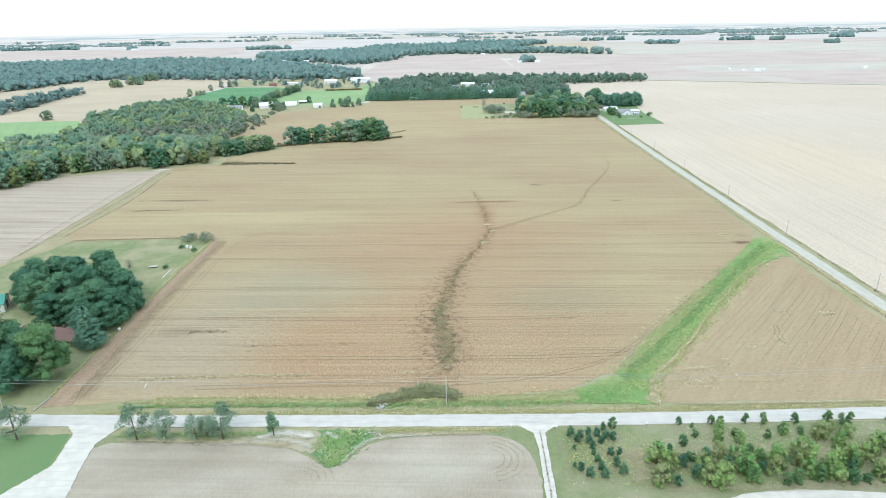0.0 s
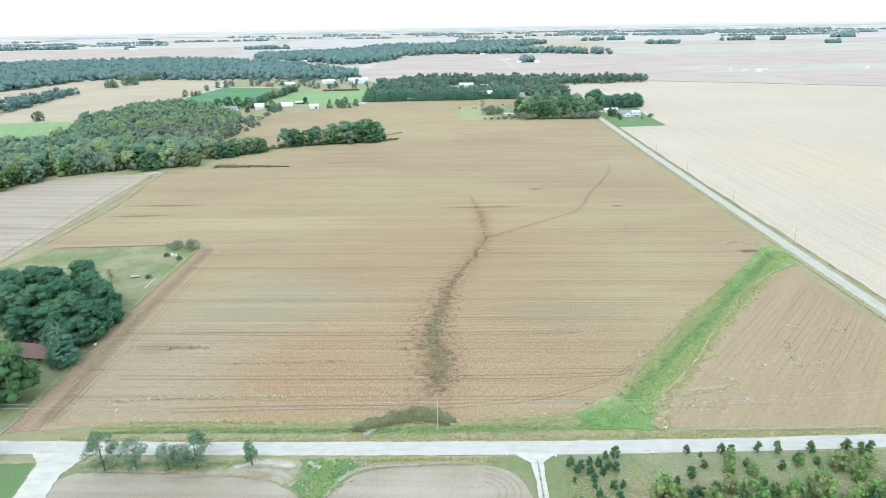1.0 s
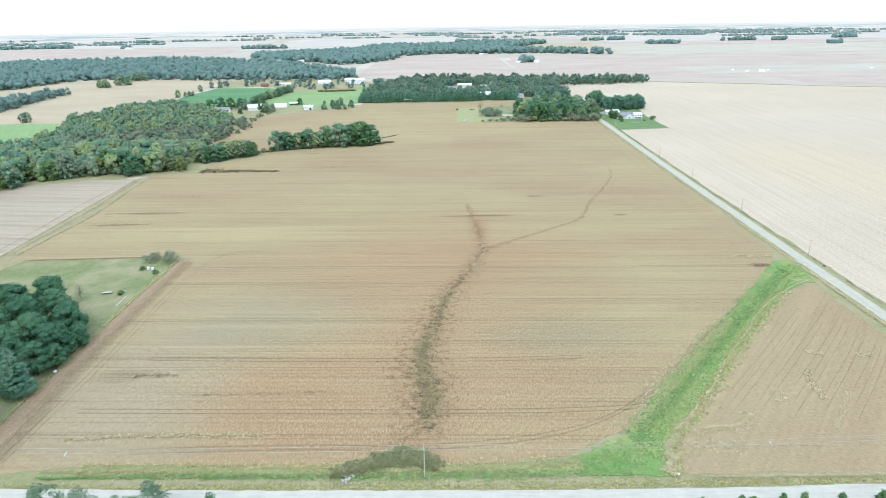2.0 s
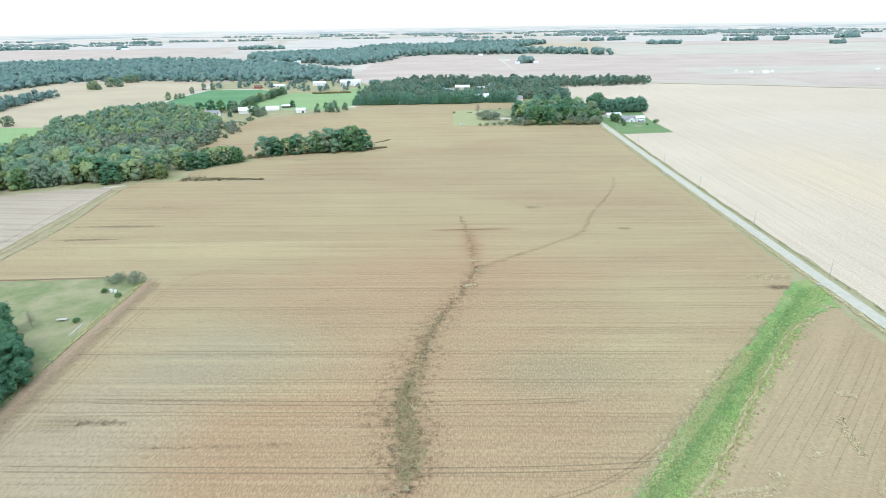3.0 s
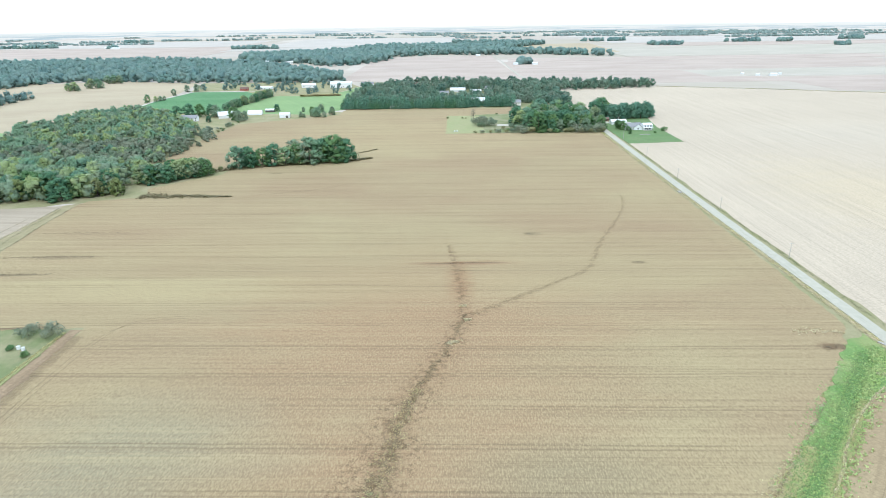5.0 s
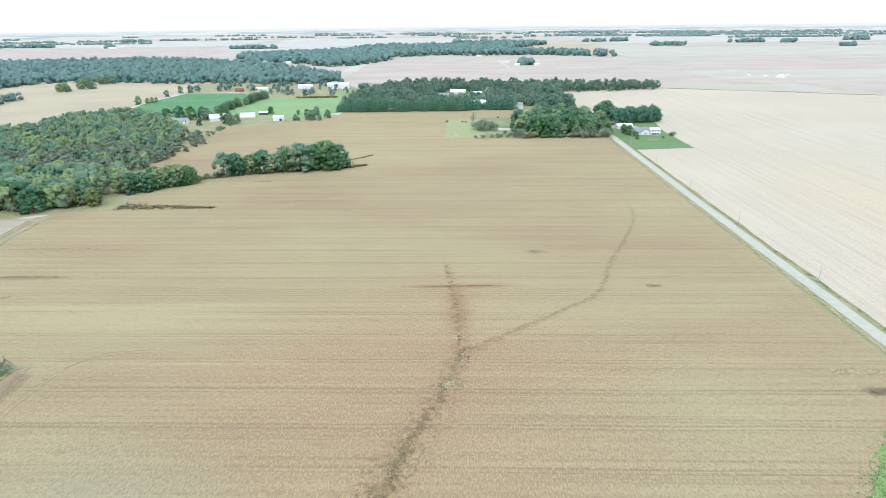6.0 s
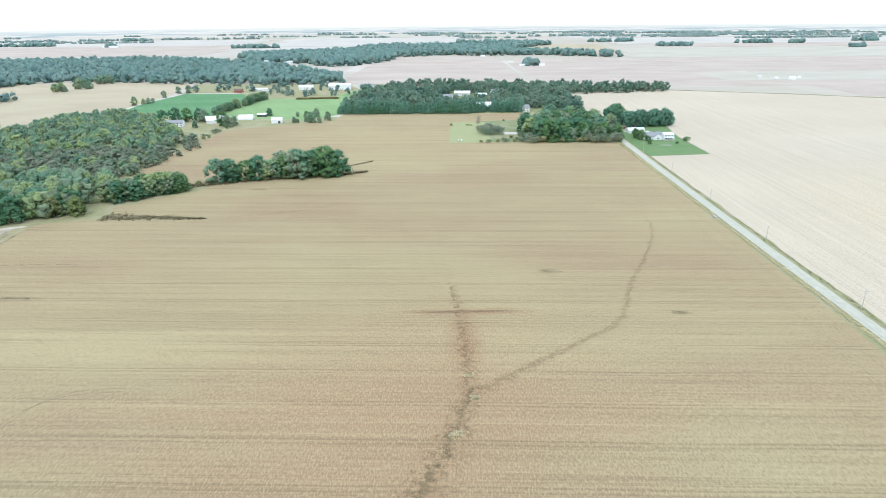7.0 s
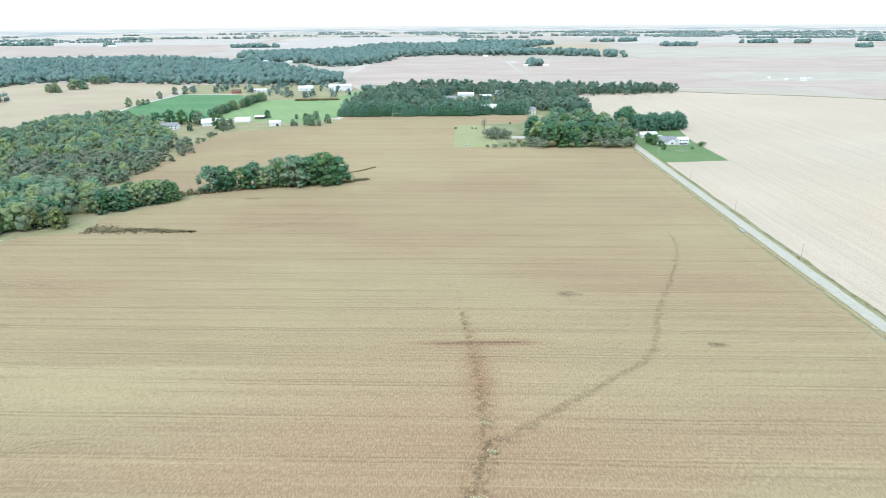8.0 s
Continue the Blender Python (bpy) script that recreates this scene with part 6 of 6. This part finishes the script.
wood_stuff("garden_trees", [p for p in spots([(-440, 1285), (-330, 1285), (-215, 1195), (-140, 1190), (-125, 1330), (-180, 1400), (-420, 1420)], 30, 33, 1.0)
                            if not any(abs(p[0] - x) < 26 and -22 < p[1] - y < 12 for x, y in [(-355, 1290), (-325, 1335), (-232, 1332), (-168, 1325)])], (8, 15), M_LEAF_FAR_HAZE, 101, 0.08,
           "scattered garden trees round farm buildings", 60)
# tree lines out to the rim
rng = random.Random(31)
belt = []
for x, y, w, d in [(-2300, 3650, 420, 60), (-2020, 4480, 160, 50), (-1660, 3450, 60, 20), (1080, 3050, 150, 60), (1560, 3320, 170, 40), (1740, 3250, 90, 30), (2200, 3500, 170, 50),
                   (1745, 2810, 60, 20), (262, 1895, 30, 12), (-860, 3190, 220, 30), (250, 3620, 300, 60), (950, 3650, 260, 50)]:
    belt += [(x + rng.uniform(-w, w) * 0.5, y + rng.uniform(-d, d) * 0.5) for _ in range(int(max(8, w / 7)))]
wood_stuff("tree_belts", belt, (12, 18), M_LEAF_FAR_HAZE, 20, 0.13, "tree belts and farm groves on the plain", 58, width=0.85)
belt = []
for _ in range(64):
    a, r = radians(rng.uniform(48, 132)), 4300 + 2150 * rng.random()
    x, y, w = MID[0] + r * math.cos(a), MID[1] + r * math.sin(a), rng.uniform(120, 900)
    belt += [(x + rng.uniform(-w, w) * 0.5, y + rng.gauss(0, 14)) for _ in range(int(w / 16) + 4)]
wood_stuff("tree_belts", belt, (8, 14), M_LEAF_RIM_HAZE, 12, 0.2, "thin tree lines near the horizon", 59, width=1.15)

# ---- weeds, grass tufts and small things ----
ditch = [(0.5, 197), (1.5, 205), (0.5, 215), (-3, 236), (2.5, 257), (5.5, 279), (10.5, 297), (19.4, 318), (27.8, 345), (28.2, 363)]
tufts("ditch_weeds", along(ditch[:7], [4, 9, 12, 10, 7, 6, 4], 800, 101), 0.2, M_WEED, "olive weeds along the field's wet trail", 102, 3, 0.4)
tufts("ditch_weeds", along([(0.5, 196), (1.5, 206), (0, 216), (-3, 236), (0, 247)], [4, 8, 8, 6, 3], 300, 103), 0.3, M_BRUSH, "green weed clumps at the foot of the wet trail", 104, 4, 0.45)
tufts("road_brush", along([(-26, 171.5), (-17, 175), (-9, 178), (-3, 179), (4, 174)], [2, 4, 5, 6, 3], 1700, 107), 0.8, M_BRUSH, "olive brush thicket beside the road", 108, 4, 0.5, "brush")
tufts("verge_grass", along([(-100, 175), (-80, 175), (-30, 174), (10, 173), (45, 174)], [4, 4, 4, 4, 5], 5000, 109), 0.3, M_TUFT_Y, "yellow-green roadside grass tufts", 110, 3, 0.35, "grass")
tufts("verge_grass", along([(-110, 172.5), (-60, 172), (-10, 171), (40, 171)], [1, 2, 4, 4], 2200, 111), 0.3, M_TUFT_G, "green roadside grass tufts", 112, 3, 0.35, "grass")
tufts("waterway_grass", along([(45, 173), (63, 178), (81, 202), (106, 232), (144, 276), (178, 312), (186, 318)], [8, 12, 11, 11, 10, 9, 6], 9000, 113), 0.3, M_TUFT_G,
      "long green grass in the waterway", 114, 3, 0.4, "grass")
tufts("waterway_grass", along([(66, 178), (84, 202), (110, 232), (148, 276), (180, 310), (187, 316)], [6, 10, 10, 9, 8, 6], 5000, 141), 0.35, M_TUFT_L,
      "yellow-green seeding grass in the waterway", 142, 3, 0.6, "grass")
tufts("straw_grass", along([(68, 193), (80, 208), (94, 225), (110, 245), (122, 258)], [4, 8, 8, 7, 3], 1900, 161), 0.2, M_TUFT_S, "bleached grass on the waterway's bank", 162, 3, 0.5, "grass")
tufts("straw_grass", along([(71.5, 172), (72.5, 178), (75, 185), (80, 192), (87, 198), (94, 206)], [3, 4, 3.5, 3.5, 3, 1.5], 800, 163), 0.2, M_TUFT_S, "bleached grass on the rim of the waterway", 164, 3, 0.5, "grass")
tufts("straw_clumps", along([(83, 187), (90, 190), (98, 190), (105, 197)], 4, 170, 143), 0.15, M_TUFT_S, "pale straw clumps at the corner of the crop", 144, 4, 0.5, "straw")
tufts("straw_clumps", along([(76, 180), (86, 182), (96, 181)], 5, 140, 145), 0.15, M_TUFT_S, "pale straw clumps beside the waterway", 146, 4, 0.5, "straw")
tufts("straw_clumps", along([(132, 203), (134, 214), (137, 222)], 2.5, 90, 147), 0.2, M_TUFT_S, "pale straw clumps in the crop", 148, 4, 0.5, "straw")
tufts("straw_clumps", along([(162, 230), (165, 232), (167, 231)], 3, 60, 149), 0.2, M_TUFT_S, "pale straw clumps in the crop", 150, 4, 0.5, "straw")
tufts("straw_clumps", along([(27.5, 359.5), (29, 361), (30, 360)], 2, 34, 151), 0.22, M_TUFT_S, "pale straw clump in the gully", 152, 4, 0.5, "straw")
tufts("straw_clumps", along([(28.5, 346), (30, 347.5), (31, 346)], 2, 30, 153), 0.22, M_TUFT_S, "pale straw clump in the gully", 154, 4, 0.5, "straw")
tufts("straw_clumps", along([(22, 326), (24, 329), (26, 327)], 3, 45, 155), 0.22, M_TUFT_S, "pale straw clump beside the gully", 156, 4, 0.5, "straw")
tufts("straw_clumps", along([(-112, 189), (-85, 190.5), (-50, 190)], 1.6, 420, 157), 0.2, M_TUFT_S, "pale row of straw clumps in the crop", 158, 4, 0.45, "straw")
tufts("straw_clumps", along([(160, 331), (166, 333), (174, 332), (180, 330)], 5, 70, 159), 0.2, M_TUFT_S, "pale straw clumps at the field corner", 160, 4, 0.5, "straw")
tufts("straw_grass", along([(69, 169), (71, 175), (74, 184), (79.5, 191), (87, 198), (103, 218), (125, 247), (158, 285)], [4, 5, 4, 4, 3.5, 2.6, 2.2, 2], 3600, 115), 0.32, M_TUFT_Y, "straw-coloured grass on the waterway's edge", 116, 3, 0.4, "grass")
tufts("straw_grass", along([(66, 188), (77, 200), (91, 218), (108, 240), (128, 262)], [5, 8, 8, 6, 4], 4200, 117), 0.28, M_TUFT_Y, "straw-coloured grass on the waterway's bank", 118, 3, 0.4, "grass")
tufts("side_verge_grass", along([(187, 180), (187.5, 260), (189.5, 340), (192, 450), (195, 600), (200, 790)], 2, 4500, 119), 0.3, M_TUFT_Y, "dry grass beside the side road", 120, 3, 0.45, "grass")
tufts("side_verge_grass", along([(199, 180), (199.3, 260), (200.3, 340), (202.5, 450), (206, 600), (211, 740)], 1.8, 600, 121), 0.35, M_DARKWEED, "dull dark weeds along the far verge of the side road", 122, 3, 0.5, "grass")
tufts("verge_tufts", along([(-118, 168.6), (-60, 167.6), (0, 166.6), (60, 166), (120, 166.4), (186, 167.4)], 3.2, 4200, 131), 0.16, M_TUFT_Y, "short dry verge grass beside the paved road", 132, 3, 0.4, "grass")
tufts("verge_tufts", along([(-103, 157.6), (-60, 157), (-45, 156.5)], 2.4, 900, 133), 0.16, M_TUFT_G, "short green verge grass beside the paved road", 134, 3, 0.4, "grass")
tufts("verge_tufts", along([(-20, 157.4), (18, 156.6)], 2.0, 700, 135), 0.16, M_TUFT_Y, "dry verge grass before the worked soil", 136, 3, 0.4, "grass")
tufts("lawn_tufts", along([(36, 145), (60, 147), (140, 148)], 16, 1800, 137), 0.12, M_TUFT_L, "rough lawn grass in the nursery", 138, 3, 0.45, "grass")
tufts("lawn_tufts", along([(36, 144), (58, 141), (64, 146)], 16, 700, 139), 0.14, M_TUFT_Y, "dry lawn grass in the nursery", 140, 3, 0.45, "grass")
tufts("drain_weeds", along([(-34, 157), (-32, 150), (-33, 142)], [15, 10, 4], 1500, 123), 0.35, M_TUFT_G, "lush green weeds in the drain", 124, 3, 0.4)
tufts("yard_edge_grass", along([(-137, 341), (-139, 300), (-138, 250), (-138, 210), (-137, 178)], 1.5, 1500, 128), 0.3, M_TUFT_Y, "pale grass along the yard's edge", 129, 3, 0.4, "grass")


def stone(seed, size):
    r = random.Random(seed)
    bm = bmesh.new()
    bmesh.ops.create_icosphere(bm, subdivisions=1, radius=size)
    for v in bm.verts:
        v.co = v.co * r.uniform(0.75, 1.2)
        v.co.z *= 0.7
    me = bpy.data.meshes.new("stone")
    bm.to_mesh(me), bm.free()
    me.materials.append(M_STONE)
    return me


stones = [stone(k, 0.55) for k in range(4)]
for j in range(8):
    s = tagged(new("marker_stone", stones[j % 4]), "whitewashed stone at the field corner", "stone", "corner stones")
    s.matrix_basis = pose(-137.9 + 0.15 * j, 171.5 + 1.05 * j, 0.4, 0, 0, 40 * j) @ Matrix.Scale(0.8, 4)
rng = random.Random(41)
for j in range(26):
    x, y = rng.gauss(-21.5, 1.0), rng.gauss(170.3, 1.1)
    s = tagged(new("culvert_stone", stones[j % 4]), "pale broken stone at the culvert mouth", "stone", "culvert stones")
    s.matrix_basis = pose(x, y, 0.3, 0, 0, rng.uniform(0, 360)) @ Matrix.Scale(rng.uniform(0.5, 0.9), 4)
for j in range(30):
    x = rng.uniform(-26, 4)
    s = tagged(new("field_stone", stones[j % 4]), "pale rubble stone at the field edge", "stone", "field edge stones")
    s.matrix_basis = pose(x, 155.6 + rng.gauss(0, 0.5), 0.2, 0, 0, rng.uniform(0, 360)) @ Matrix.Scale(rng.uniform(0.4, 0.8), 4)


def roadside_post(name, label, h, head):
    b = tagged(new(name), label, "post")
    part("post", mesh_of("post", *box(-0.07, 0.07, -0.07, 0.07, 0, h), M_POLE), b)
    part("head", mesh_of("head", *box(-head, head, -0.25, 0.25, h, h + 0.35), M_WHITE), b)
    return b


post = roadside_post("mailbox", "white mailbox on a wooden post", 1.3, 0.22)
post.matrix_basis = pose(20.4, 157.3, 0.05)
for x, y in [(34.3, 156.2), (62.7, 157.0), (70.5, 168.2)]:
    copy_thing(post, pose(x, y, 0.05, 0, 0, x))

frame_base = tagged(new("goal_frame"), "white metal frame standing before the evergreens", "frame")
for sx in (-6, 6):
    part("upright", mesh_of("upright", *box(sx - 0.15, sx + 0.15, -0.15, 0.15, 0, 4.5), M_WHITE), frame_base)
part("crossbar", mesh_of("crossbar", *box(-5.85, 5.85, -0.15, 0.15, 4.2, 4.5), M_WHITE), frame_base)
frame_base.matrix_basis = pose(-44, 1004, 0.1)
ring = [(5.5 * math.cos(k * math.pi / 12), 2.0 * math.sin(k * math.pi / 12), 0.25) for k in range(25)]
tagged(new("garden_border", mesh_of("garden_border", *tube(ring, [0.28] * 25, 6), M_STONE, True)), "low white stone ring on the lawn", "garden border").matrix_basis = pose(243, 774, 0.0)
slab("patio", [(88, 842), (104, 842), (106, 856), (90, 857)], 0.3, M_GRAVEL, "pale gravel patch in the garden", "patio", 0.3, 2, 41)
slab("parking", [(213, 864), (240, 860), (246, 884), (236, 890), (214, 886)], 0.28, M_DUST, "bare brown parking ground", "parking", 0.3, 3, 42)
tagged(new("culvert_headwall", mesh_of("culvert_headwall", *box(-1.1, 1.1, -2.6, 2.6, -0.2, 0.75), M_STONE)), "pale concrete culvert headwall beside the road", "headwall").matrix_basis = pose(193.2, 541, 0.0, 0, 0, -2)
tagged(new("culvert_headwall", mesh_of("culvert_headwall", *box(-0.6, 0.6, -1.6, 1.6, -0.2, 0.6), M_STONE)), "grey concrete culvert end in the verge", "headwall").matrix_basis = pose(189.0, 321, 0.0, 0, 0, 30)
pipe = tube([(0, 0, 0.25), (1, 5, 0.25), (2, 10, 0.25)], [0.14, 0.14, 0.14], 8)
tagged(new("irrigation_pipe", mesh_of("irrigation_pipe", *pipe, M_WHITE, True)), "white pipe lying on the yard grass", "pipe").matrix_basis = pose(-143, 284, 0.05, 0, 0, 12)
bale = tube([(-0.75, 0, 0.75), (0.75, 0, 0.75)], [0.75, 0.75], 14)
for x, y in [(37, 808), (40, 807.5), (-137.4, 228)]:
    tagged(new("wrapped_bale", mesh_of("wrapped_bale", *bale, M_WHITE, True)), "white wrapped hay bale on the grass", "bale", "wrapped bales").matrix_basis = pose(x, y, 0.15, 0, 0, x) @ Matrix.Scale(0.7 if x < 0 else 1.0, 4)
fence_post = mesh_of("fence_post", *box(-0.12, 0.12, -0.12, 0.12, 0, 1.6), M_POLE)
for j in range(14):
    tagged(new("fence_post", fence_post), "grey wooden fence post at the paddock", "fence post", "paddock posts").matrix_basis = pose(-232 + 6.5 * j, 925 + 1.2 * j, 0.08)
